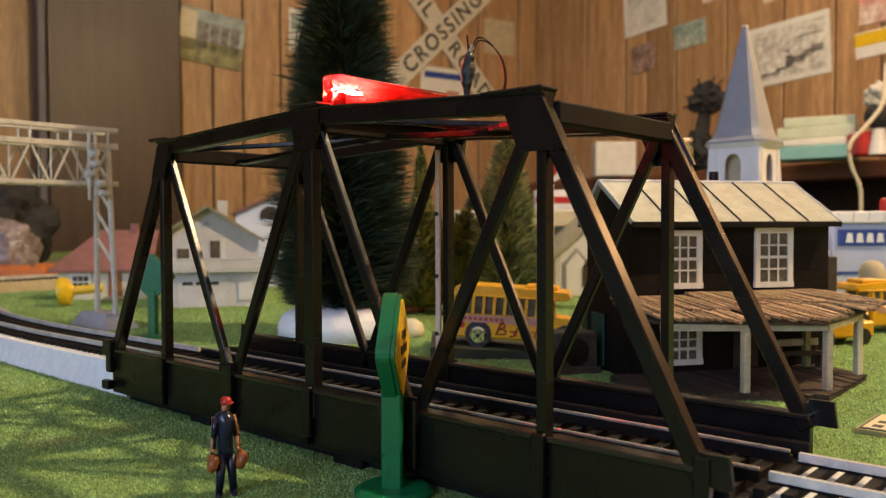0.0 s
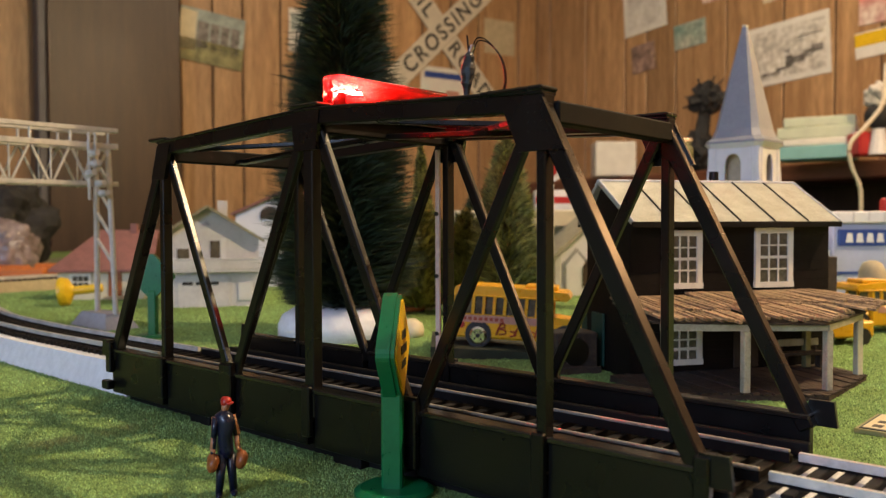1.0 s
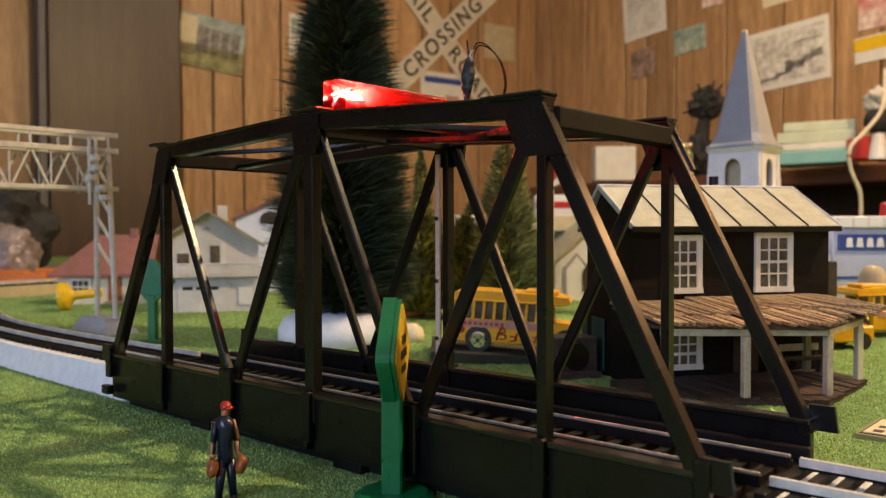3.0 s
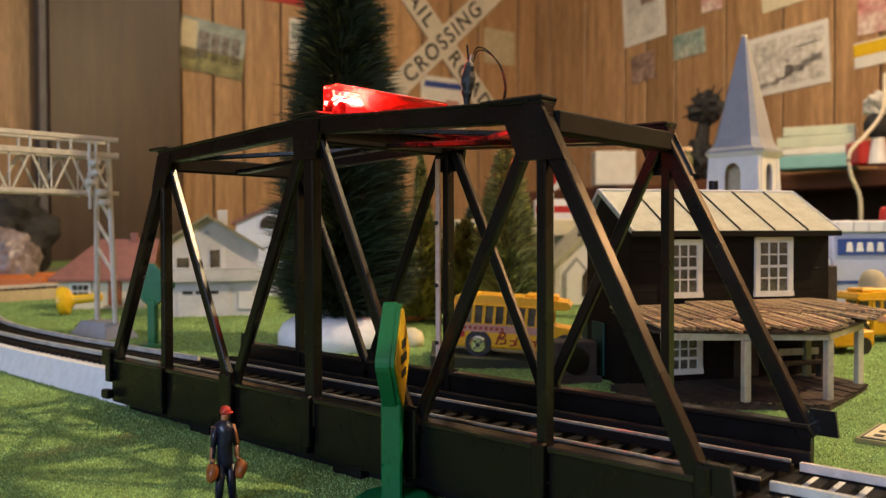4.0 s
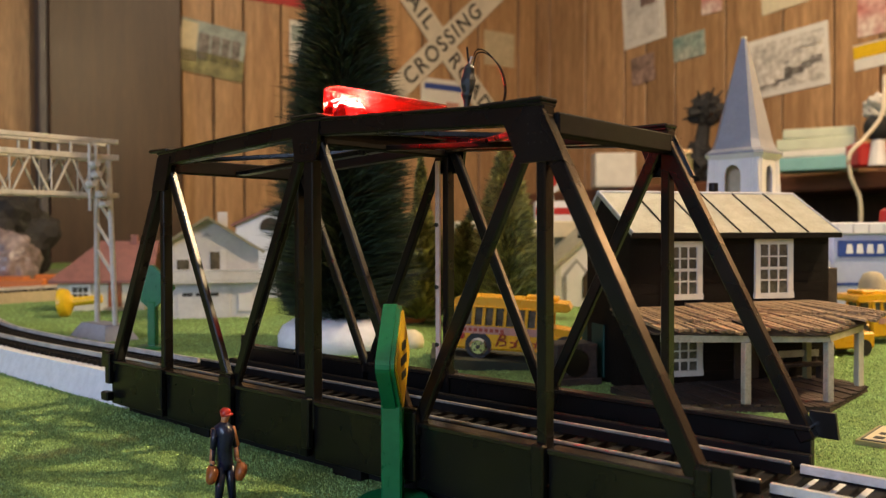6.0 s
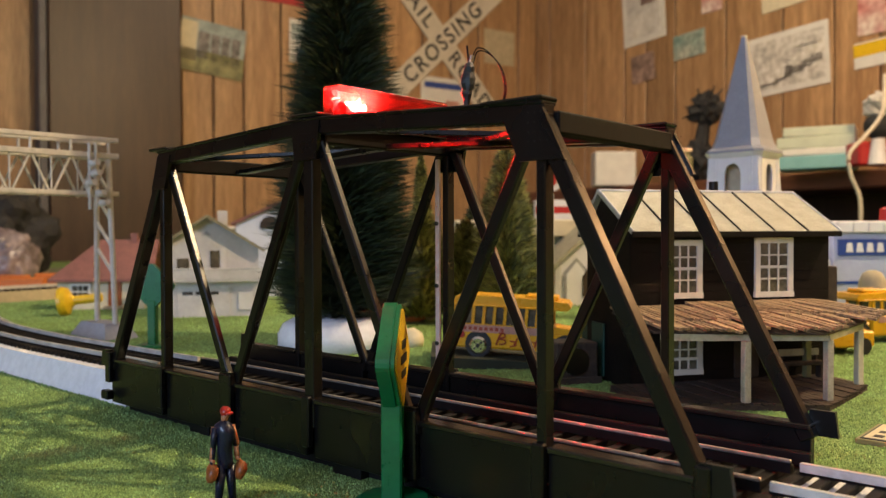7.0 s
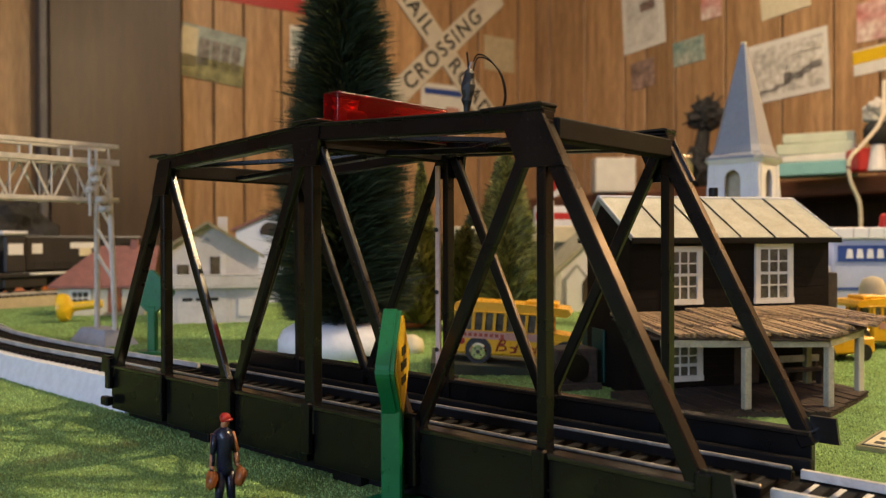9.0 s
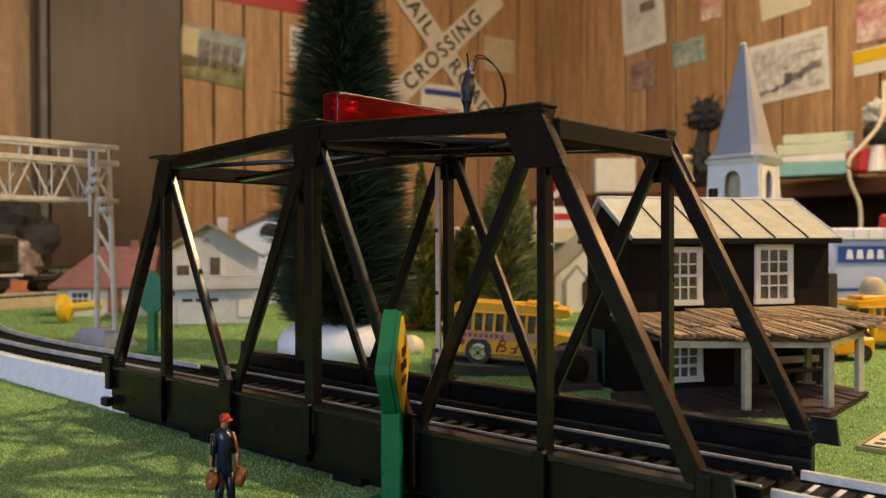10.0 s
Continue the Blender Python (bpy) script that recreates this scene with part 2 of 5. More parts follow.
def beam(bm, a, b, w, h, bevel=0.0, up=(0, 0, 1)):
    """A bar from a to b, w wide and h deep along up."""
    a, b, up = Vector(a), Vector(b), Vector(up)
    d = b - a
    x = d.normalized()
    y = up.cross(x)
    if y.length < 1e-6:
        y = Vector((0, 1, 0)).cross(x)
    y.normalize()
    z = x.cross(y)
    m = Matrix((x, y, z)).transposed().to_4x4()
    m.translation = (a + b) / 2
    return box(bm, -d.length / 2, d.length / 2, -w / 2, w / 2, -h / 2, h / 2, bevel, m)


def rod(bm, a, b, r1, r2=None, n=12):
    a, b = Vector(a), Vector(b)
    d = b - a
    r = bmesh.ops.create_cone(bm, cap_ends=True, segments=n, radius1=r1, radius2=r1 if r2 is None else r2, depth=d.length)
    m = d.to_track_quat("Z", "Y").to_matrix().to_4x4()
    m.translation = (a + b) / 2
    bmesh.ops.transform(bm, matrix=m, verts=r["verts"])
    return bm


def ball(bm, c, r, s=(1, 1, 1), n=12):
    q = bmesh.ops.create_uvsphere(bm, u_segments=n, v_segments=max(6, n // 2), radius=r)
    bmesh.ops.transform(bm, matrix=Matrix.Translation(c) @ Matrix.Diagonal((*s, 1)), verts=q["verts"])
    return bm


def prism(bm, pts, y0, y1, m=None):
    """A solid whose outline pts (x, z) is drawn out from y0 to y1."""
    m = m or Matrix.Identity(4)
    f = [bm.verts.new(m @ Vector((x, y0, z))) for x, z in pts]
    g = [bm.verts.new(m @ Vector((x, y1, z))) for x, z in pts]
    n = len(pts)
    bm.faces.new(f)
    bm.faces.new(g[::-1])
    for i in range(n):
        j = (i + 1) % n
        bm.faces.new((f[i], f[j], g[j], g[i]))
    return bm


def lathe(bm, prof, n=20, c=(0, 0, 0)):
    """A turned form from (radius, z)."""
    rings = []
    for r, z in prof:
        rings.append([bm.verts.new((c[0] + r * math.cos(2 * math.pi * i / n), c[1] + r * math.sin(2 * math.pi * i / n), c[2] + z)) for i in range(n)])
    for a, b in zip(rings, rings[1:]):
        for i in range(n):
            j = (i + 1) % n
            bm.faces.new((a[i], a[j], b[j], b[i]))
    bm.faces.new(rings[0][::-1])
    bm.faces.new(rings[-1])
    return bm


def sweep(bm, pts, prof):
    """One skin along pts; prof lists (side, up) offsets."""
    pts = [Vector(p) for p in pts]
    rings = []
    for i, p in enumerate(pts):
        d = (pts[min(i + 1, len(pts) - 1)] - pts[max(0, i - 1)]).normalized()
        s = d.cross(Vector((0, 0, 1)))
        s = s.normalized() if s.length > 1e-4 else Vector((1, 0, 0))
        u = s.cross(d)
        rings.append([bm.verts.new(p + s * a + u * b) for a, b in prof])
    n = len(prof)
    for a, b in zip(rings, rings[1:]):
        for i in range(n):
            bm.faces.new((a[i], a[(i + 1) % n], b[(i + 1) % n], b[i]))
    bm.faces.new(rings[0])
    bm.faces.new(rings[-1][::-1])
    return bm


def tube(bm, pts, r, n=8):
    return sweep(bm, pts, [(r * math.cos(2 * math.pi * k / n), r * math.sin(2 * math.pi * k / n)) for k in range(n)])


def curve_points(ctrl, k=8):
    """Points along a smooth line through ctrl."""
    c = [Vector(p) for p in ctrl]
    c = [c[0] * 2 - c[1]] + c + [c[-1] * 2 - c[-2]]
    out = []
    for i in range(1, len(c) - 2):
        for j in range(k):
            t = j / k
            a, b, d, e = c[i - 1], c[i], c[i + 1], c[i + 2]
            out.append(0.5 * ((2 * b) + (d - a) * t + (2 * a - 5 * b + 4 * d - e) * t * t + (3 * b - a - 3 * d + e) * t ** 3))
    out.append(c[-2])
    return out


def letters(name, text, size, m, material, parent, depth=0.0002, bold=0.0, gap=1.0):
    cu = bpy.data.curves.new(name, "FONT")
    cu.body, cu.size, cu.extrude, cu.align_x, cu.align_y = text, size, depth, "CENTER", "CENTER"
    cu.offset, cu.space_character = bold, gap
    tmp = bpy.data.objects.new(name, cu)
    scene.collection.objects.link(tmp)
    dg = bpy.context.evaluated_depsgraph_get()
    me = bpy.data.meshes.new_from_object(tmp.evaluated_get(dg))
    bpy.data.objects.remove(tmp)
    me.materials.clear()
    me.materials.append(material)
    ob = new(name, me)
    ob.parent = parent
    ob.matrix_basis = m
    return ob


# ---- the room ----
PLAN = pose(0.2902, -0.1442, 0, 0, 0, 41.36)   # axes of the layout plan: x to the right, y away from the standpoint
def room():
    def wall(name, m, length, material):
        w = part(name, bx(0, length, -0.02, 0.1, -0.9, 1.5), M_GROOVE, m=m)
        tagged(w, "wood-panelled wall with dark grooves between warm brown planks", "wall", kind="structure")
        rng = random.Random(len(name))
        x = 0.0
        while x < length:
            wd = rng.choice((0.10, 0.13, 0.16, 0.20))
            part("plank", bx(x + 0.003, min(x + wd, length) - 0.003, -0.026, -0.018, -0.88, 1.49, 0.002), material, w)
            x += wd
        return w
    wall("wall_north", ROOM, 4.2, M_WOODWALL)
    wall("wall_west", ROOM @ pose(0, -4.2, 0, 0, 0, 90), 4.2, M_WOODWALL)
    w = part("wall_south", bx(-0.1, 4.3, -4.3, -4.2, -0.9, 1.5), M_WOODWALL, m=ROOM)
    tagged(w, "plain brown wall behind the viewer", "wall", kind="structure")
    w = part("wall_east", bx(4.2, 4.3, -4.2, 0.1, -0.9, 1.5), M_WOODWALL, m=ROOM)
    tagged(w, "plain brown side wall of the room", "wall", kind="structure")
    f = part("floor", bx(-0.1, 4.3, -4.3, 0.1, -1.0, -0.9), M_CARPET, m=ROOM)
    tagged(f, "brown carpeted floor under the table", "floor", kind="structure")
    c = part("ceiling", bx(-0.1, 4.3, -4.3, 0.1, 1.5, 1.6), M_CEIL, m=ROOM)
    tagged(c, "plain off-white ceiling", "ceiling", kind="structure")


room()


def table():
    t = thing("layout_table", "large layout table covered with a green grass mat", "table", ROOM @ pose(0, 0, 0))
    part("grass_mat", bx(0.35, 3.2, -3.3, -0.75, -0.004, 0.0), M_MAT, t, "green grainy grass mat")
    part("table_board", bx(0.34, 3.21, -3.31, -0.74, -0.03, -0.004), M_TAN, t)
    leg = None
    for x in (0.5, 3.05):
        for y in (-3.15, -0.9):
            m = pose(x, y, 0)
            if leg is None:
                leg = part("leg", bx(-0.03, 0.03, -0.03, 0.03, -0.9, -0.03, 0.004), M_TAN, t, m=m)
            else:
                again("leg", leg, t, m)


table()


# ---- the truss bridge ----
P, W, H, ZG = 0.0381, 0.0559, 0.0918, 0.0197
RISE = 0.0038   # how far the middle of the top chord stands over its ends
SPAN = pose(0.0017, 0.0007, 0, 0, 0, -0.32)   # where the bridge stands


def truss(bridge, y, side):
    """One side: side is -1 for the side whose outer face looks along -y, +1 for the other."""
    o = side * 0.0016
    th = 0.0034
    topz = H - 0.0024
    j = 0.016
    # girder: panels between the posts, with a lip along the upper edge
    for i in range(6):
        a, b = i * P + 0.0016, (i + 1) * P - 0.0016
        g = part("girder_panel", bx(a, b, y - 0.0012, y + 0.0012, 0.0036, ZG - 0.0012, 0.0002), M_BLACK, bridge)
        part("lip", bx(a, b, y - 0.0022, y + 0.0022, ZG - 0.0014, ZG, 0.0003), M_LIP, g)
    for i in range(7 if side < 0 else 6):
        w = 0.0030 if i in (2, 4) else 0.0016
        c = {0: 0.0022, 6: 6 * P - 0.0022}.get(i, i * P)
        part("girder_clip", bx(c - w, c + w, y + o * 1.5 - 0.0010, y + o * 1.5 + 0.0010, 0.0065 if i % 2 else (0.0055 if i in (2, 4) else 0.0110), ZG + (0.0025 if i % 2 == 0 else 0.0006), 0.0004), M_BLACK, bridge)
    for x0 in (0.0004, 6 * P - 0.0052):
        part("foot_lug", bx(x0, x0 + 0.0048, y + o * 2.2 - 0.0014, y + o * 2.2 + 0.0014, 0.0052, 0.0084, 0.0004), M_BLACK, bridge)
    # posts
    for i in (1, 3, 5):
        b = bmesh.new()
        w = 0.0019 if i == 3 and side < 0 else 0.0012
        box(b, i * P - w, i * P + w, y - th / 2, y + th / 2, ZG - 0.008, topz + (RISE if i == 3 else 0), 0.0003)
        part("post", b, M_BLACK, bridge)
    # end posts and diagonals, each with a raised rib
    def bar(name, a, c, w, t):
        q = bmesh.new()
        beam(q, a, c, t, w, 0.0004)
        part(name, q, M_BLACK, bridge)
    for a, c in ((0, 1), (6, 5)):
        s = 1 if c > a else -1
        bar("end_post", (a * P + s * 0.0023, y, j), (c * P + s * 0.0014, y, topz), 0.0038, 0.0036)
    for a, c in ((2, 1), (2, 3), (4, 3), (4, 5)):
        s = 0.0014 if c > a else -0.0014
        bar("diagonal", (a * P, y, j), (c * P - s, y, topz + (RISE if c == 3 else 0)), 0.0032, 0.0022)
    # top chord
    for x0, z0, x1, z1 in ((P - 0.001, 0, 3 * P, RISE), (3 * P, RISE, 5 * P + 0.001, 0)):
        part("top_chord", beam(bmesh.new(), (x0, y, H - 0.0025 + z0), (x1, y, H - 0.0025 + z1), 0.0044, 0.0042, 0.0004), M_BLACK, bridge)
        part("top_flange", beam(bmesh.new(), (x0, y, H - 0.0004 + z0), (x1, y, H - 0.0004 + z1), 0.0056, 0.0009, 0.0003), M_BLACK, bridge)
    for i in (1, 3, 5):
        w, up = 0.0055, RISE if i == 3 else 0.0
        part("cover_plate", bx(i * P - (0.0155 if i == 5 else w), i * P + (0.0012 if i == 5 else w), y - 0.0032, y + 0.0032, H + up, H + 0.0011 + up, 0.0004), M_BLACK, bridge)
        s = 1 if i == 5 else -1
        pts = [(-0.006, 0.0), (0.006, 0.0), (0.0045, -0.0105), (-0.0045, -0.0105)] if i == 3 else \
              [(-0.010 * s, -0.0005), (0.001 * s, -0.0005), (0.0065 * s, -0.0115), (-0.005 * s, -0.0115), (-0.0075 * s, -0.006)]
        if s < 0 and i != 3:
            pts = pts[::-1]
        pts = [(i * P + x * (1.0 if i != 1 else 0.7), H - 0.001 + up + z) for x, z in pts]
        g = part("gusset", prism(bmesh.new(), pts, y + o * 1.25 - 0.0006, y + o * 1.25 + 0.0006), M_BLACK, bridge)
        r = bmesh.new()
        for k in range(4):
            for q in range(4):
                ball(r, (i * P - 0.0024 + k * 0.0016, y + o * 1.25 + side * 0.0007, H + up - 0.0025 - q * 0.002), 0.00015, n=6)
        tagged(part("rivets", r, M_BLACK, g), kind="stuff")
    for i in (0, 2, 4, 6):
        pts = [(i * P - 0.0036, ZG - 0.003), (i * P + 0.0036, ZG - 0.003), (i * P + 0.0028, ZG + 0.003), (i * P - 0.0028, ZG + 0.003)]
        part("foot_gusset", prism(bmesh.new(), pts, y + o * 1.25 - 0.0006, y + o * 1.25 + 0.0006), M_BLACK, bridge)


def bridge():
    b = thing("truss_bridge", "black plastic model railway truss bridge with riveted girders", "bridge", SPAN)
    truss(b, 0.0, -1)
    truss(b, W, 1)
    # deck
    part("deck", bx(0.0, 6 * P, 0.0015, W - 0.0015, 0.0048, 0.0108, 0.0004), M_DECK, b)
    part("base_slab", bx(0.004, 6 * P - 0.004, 0.004, W - 0.004, 0.0, 0.0048, 0.0003), M_DECK, b)
    for x in (0.121, 0.19, 0.05):
        part("base_block", bx(x, x + 0.011, 0.0008, 0.004, 0.0, 0.0042, 0.0003), M_DECK, b)
    for y0 in (0.0045, W - 0.0068):
        part("walkway_curb", bx(0.0, 6 * P, y0, y0 + 0.0023, 0.0108, 0.0142, 0.0003), M_DECK, b)
        part("guard_rail", bx(0.002, 6 * P - 0.002, y0 + (0.0066 if y0 < 0.02 else -0.0058), y0 + (0.0080 if y0 < 0.02 else -0.0044), 0.0108, 0.0126, 0.0002), M_DECK, b)
    tie = None
    n = 38
    for i in range(n):
        m = pose(0.004 + i * (6 * P - 0.008) / (n - 1), W / 2, 0.0108)
        if tie is None:
            tie = part("tie", bx(-0.0013, 0.0013, -0.0150, 0.0150, 0.0, 0.0018, 0.0002), M_TIE, b, m=m)
        else:
            again("tie", tie, b, m)
    for y in (W / 2 - 0.0087, W / 2 + 0.0087):
        q = bmesh.new()
        box(q, 0.0, 6 * P, y - 0.0005, y + 0.0005, 0.0148, 0.0156, 0.0002)
        r = part("rail", q, M_RAILSHADE, b, "nickel rail head in a darker tone for the bridge's shade")
        part("rail_web", bx(0.0, 6 * P, y - 0.0004, y + 0.0004, 0.0126, 0.0148), M_TIE, r, "dark rail web")
    # bracing across the top
    for i in (1, 3, 5):
        part("cross_beam", bx(i * P - 0.0022, i * P + 0.0022, 0.002, W - 0.002, H - 0.0066 + (RISE if i == 3 else 0), H - 0.0018 + (RISE if i == 3 else 0), 0.0004), M_TIE, b)
    for i in (1, 3):
        for ya, yb in ((0.001, W - 0.001), (W - 0.001, 0.001)):
            z = H - 0.0030 - (0.0016 if ya > yb else 0)
            q = beam(bmesh.new(), (i * P, ya, z + (RISE if i == 3 else 0)), ((i + 2) * P, yb, z + (RISE if i == 1 else 0)), 0.0022, 0.0014, 0.0002)
            part("lateral_brace", q, M_BLACK, b)
    for x0, x1 in ((P, 3 * P), (3 * P, 5 * P)):
        z = H - 0.0056
        part("middle_stringer", beam(bmesh.new(), (x0, W / 2, z + (RISE if x0 > 2 * P else 0)), (x1, W / 2, z + (RISE if x1 < 4 * P else 0)), 0.004, 0.0016, 0.0003), M_BLACK, b)
    return b


BRIDGE = bridge()


def track(name, label, pts, foam_w, foam_top, dirn):
    """A length of flexible track on a foam riser through pts (x, y, z of the foam's top)."""
    t = thing(name, label, "track", SPAN @ pose(*pts[0]))
    o = Vector(pts[0])
    line = [p - o for p in curve_points(pts, 10)]
    f = bmesh.new()
    prev = None
    def frame_at(i):
        a, c = line[max(0, i - 1)], line[min(len(line) - 1, i + 1)]
        d = (c - a)
        d.z = 0
        d.normalize()
        return Vector((-d.y, d.x, 0))
    for i, p in enumerate(line):
        s = frame_at(i)
        z0 = -o.z
        ring = [f.verts.new(v) for v in (p + s * foam_w[0], p + s * foam_w[1], Vector((*(p + s * (foam_w[1] + math.copysign(0.004, foam_w[1])))[:2], z0)), Vector((*(p + s * (foam_w[0] + math.copysign(0.004, foam_w[0])))[:2], z0)))]
        if prev:
            for k in range(4):
                f.faces.new((prev[k], prev[(k + 1) % 4], ring[(k + 1) % 4], ring[k]))
        else:
            f.faces.new(ring)
        prev = ring
    f.faces.new(prev[::-1])
    part("foam_riser", f, M_FOAM, t, "white foam riser under the track")
    for k, s0 in enumerate((-0.0087, 0.0087)):
        path = [line[i] + frame_at(i) * s0 for i in range(len(line))]
        r = part("rail", sweep(bmesh.new(), path, [(-0.0006, 0.0023), (0.0006, 0.0023), (0.0006, 0.0041), (-0.0006, 0.0041)]), M_RAIL, t, "nickel rail head whitened for its reflected lamp light")
        part("rail_web", sweep(bmesh.new(), path, [(-0.0009, 0.0018), (0.0009, 0.0018), (0.0009, 0.0023), (-0.0009, 0.0023)]), M_TIE, r, "dark rail web")
    tie, acc = None, 0.0
    for i in range(len(line) - 1):
        a, c = line[i], line[i + 1]
        L = (c - a).length
        while acc < L:
            p = a.lerp(c, acc / L)
            d = c - a
            m = Matrix.Translation(p) @ pose(0, 0, 0, 0, 0, math.degrees(math.atan2(d.y, d.x)))
            if tie is None:
                tie = part("tie", bx(-0.0012, 0.0012, -0.0145, 0.0145, 0.0, 0.0019, 0.0002), M_TIE, t, m=m)
            else:
                again("tie", tie, t, m)
            acc += 0.0052
        acc -= L
    return t


track("approach_track", "railway track on a white foam riser leading onto the bridge",
      [(-0.002, W / 2, 0.0112), (-0.06, W / 2, 0.0108), (-0.13, W / 2 + 0.001, 0.0102), (-0.22, W / 2 + 0.008, 0.0098), (-0.33, W / 2 + 0.03, 0.0095)], (0.0185, -0.0185), 0.011, -1)
track("exit_track", "railway track on a foam riser running off the bridge",
      [(6 * P + 0.002, W / 2, 0.0112), (6 * P + 0.06, W / 2, 0.0112), (6 * P + 0.14, W / 2 - 0.002, 0.0112)], (0.0185, -0.0185), 0.011, 1)


def beacon():
    """Red light bar lying across the bridge; an added drum turns its glowing side up or down to imitate blinking."""
    t = thing("red_beacon", "clear red light bar lying across the top of the bridge", "warning light", SPAN @ pose(0.1157, 0.0280, H + 0.0024))
    q = bx(-0.0034, 0.0034, -0.0228, 0.0228, 0.0002, 0.0110)
    bmesh.ops.bevel(q, geom=list(q.edges), offset=0.0009, segments=4, affect="EDGES", profile=0.5)
    part("lens", q, M_LENS, t, "glossy red see-through lens", smooth=True)
    c = bmesh.new()
    box(c, -0.0030, 0.0030, -0.0222, 0.0222, -0.0004, 0.0001)
    part("base_plate", c, M_BLACK, t)
    # added box that blocks the turned-down lamp, open above where the drum sits
    k = bmesh.new()
    y0, y1 = -0.0190, -0.0110
    box(k, -0.0027, -0.0023, y0, y1, 0.0006, 0.0046)
    box(k, 0.0023, 0.0027, y0, y1, 0.0006, 0.0046)
    box(k, -0.0027, 0.0027, y0 - 0.0004, y0, 0.0006, 0.0046)
    box(k, -0.0027, 0.0027, y1, y1 + 0.0004, 0.0006, 0.0046)
    box(k, -0.0027, 0.0027, y0, y1, 0.0006, 0.0010)
    part("lamp_box", k, M_REDPLASTIC, t)
    d = part("lamp_drum", rod(bmesh.new(), (0, -0.0039, 0), (0, 0.0039, 0), 0.00222, n=16), M_REDPLASTIC, t)
    d.matrix_basis = pose(0, -0.0150, 0.0046)
    g = bmesh.new()
    ball(g, (0, 0, 0.0016), 0.0016, (1.0, 1.6, 1.0), n=12)
    for dx, dy in ((-0.0006, -0.0026), (0.0006, 0.0027), (0.0011, -0.0016), (-0.0011, 0.0014), (0.0, 0.0031)):
        ball(g, (dx, dy, 0.0021), 0.0007, (1, 1, 1.2), n=8)
    part("led", g, M_LED, d, "bright red glowing bulb")
    # crumpled foil reflector behind the lamp
    f = bmesh.new()
    n = 9
    rows = [[f.verts.new((-0.0024 + 0.0007 * noise.noise((i * 1.7, j * 1.3, 5)), -0.0150 + 0.0095 * (i / (n - 1) - 0.5) * (1 + 0.25 * noise.noise((j * 0.9, 2, i * 0.1))), 0.0030 + 0.0072 * j / (n - 1))) for i in range(n)] for j in range(n)]
    for j in range(n - 1):
        for i in range(n - 1):
            f.faces.new((rows[j][i], rows[j][i + 1], rows[j + 1][i + 1], rows[j + 1][i]))
    bmesh.ops.solidify(f, geom=list(f.faces), thickness=0.00015)
    part("foil_reflector", f, M_FOIL, t, "crumpled shiny foil reflector")
    return d


DRUM = beacon()


def wired_clip():
    t = thing("taped_wire_joint", "dark taped wire joint with black wires on the bridge", "wire joint", SPAN @ pose(0.1680, 0.0012, H + 0.0011))
    q = bmesh.new()
    lathe(q, [(0.0006, 0.0), (0.0008, 0.0018), (0.0013, 0.0030), (0.0012, 0.0038), (0.0017, 0.0052), (0.0018, 0.0064), (0.0012, 0.0078), (0.0013, 0.0090), (0.0007, 0.0100)], 10)
    rng = random.Random(8)
    for v in q.verts:
        v.co += Vector((rng.uniform(-1, 1), rng.uniform(-1, 1), rng.uniform(-1, 1))) * 0.00018
    part("tape_wrap", q, M_TAPE, t, m=pose(0, 0, 0.0002, 0, 5, 0))
    part("wire_end", tube(bmesh.new(), [(0.0008, 0, 0.0095), (0.0002, 0, 0.0142)], 0.00022), M_WIRE, t)
    for k in (0, 1):
        e = 0.0005 * k
        pts = curve_points([(0.0013, 0.0003 + e, 0.0100), (0.0020, 0.0012 + e, 0.0134 - e), (0.0040, 0.0028 + e, 0.0128 - e), (0.0060, 0.0048 + e, 0.0092), (0.0066, 0.0058 + e, 0.0045), (0.0058, 0.0056 + e, 0.0005)], 6)
        part("wire", tube(bmesh.new(), pts, 0.00016, 6), M_WIRE, t)
    part("metal_end", rod(bmesh.new(), (0.0009, 0, 0.0092), (0.0015, 0.0004, 0.0118), 0.0006, n=8), M_CHROME, t)
    # strip on the far post
    s = thing("light_strip", "pale pink perforated strip fixed to a bridge post", "strip", SPAN @ pose(3 * P - 0.0018, W - 0.0030, 0.0155))
    part("strip", bx(-0.0009, 0.0009, -0.0005, 0.0005, 0.0, 0.0725, 0.0002), M_PINKSTRIP, s)
    dot = None
    for z in (0.0135, 0.032, 0.052):
        m = pose(0, -0.0007, z, 90)
        if dot is None:
            dot = part("dot", rod(bmesh.new(), (0, 0, -0.0003), (0, 0, 0.0003), 0.0007, n=10), M_INK, s, m=m)
        else:
            again("dot", dot, s, m)


wired_clip()


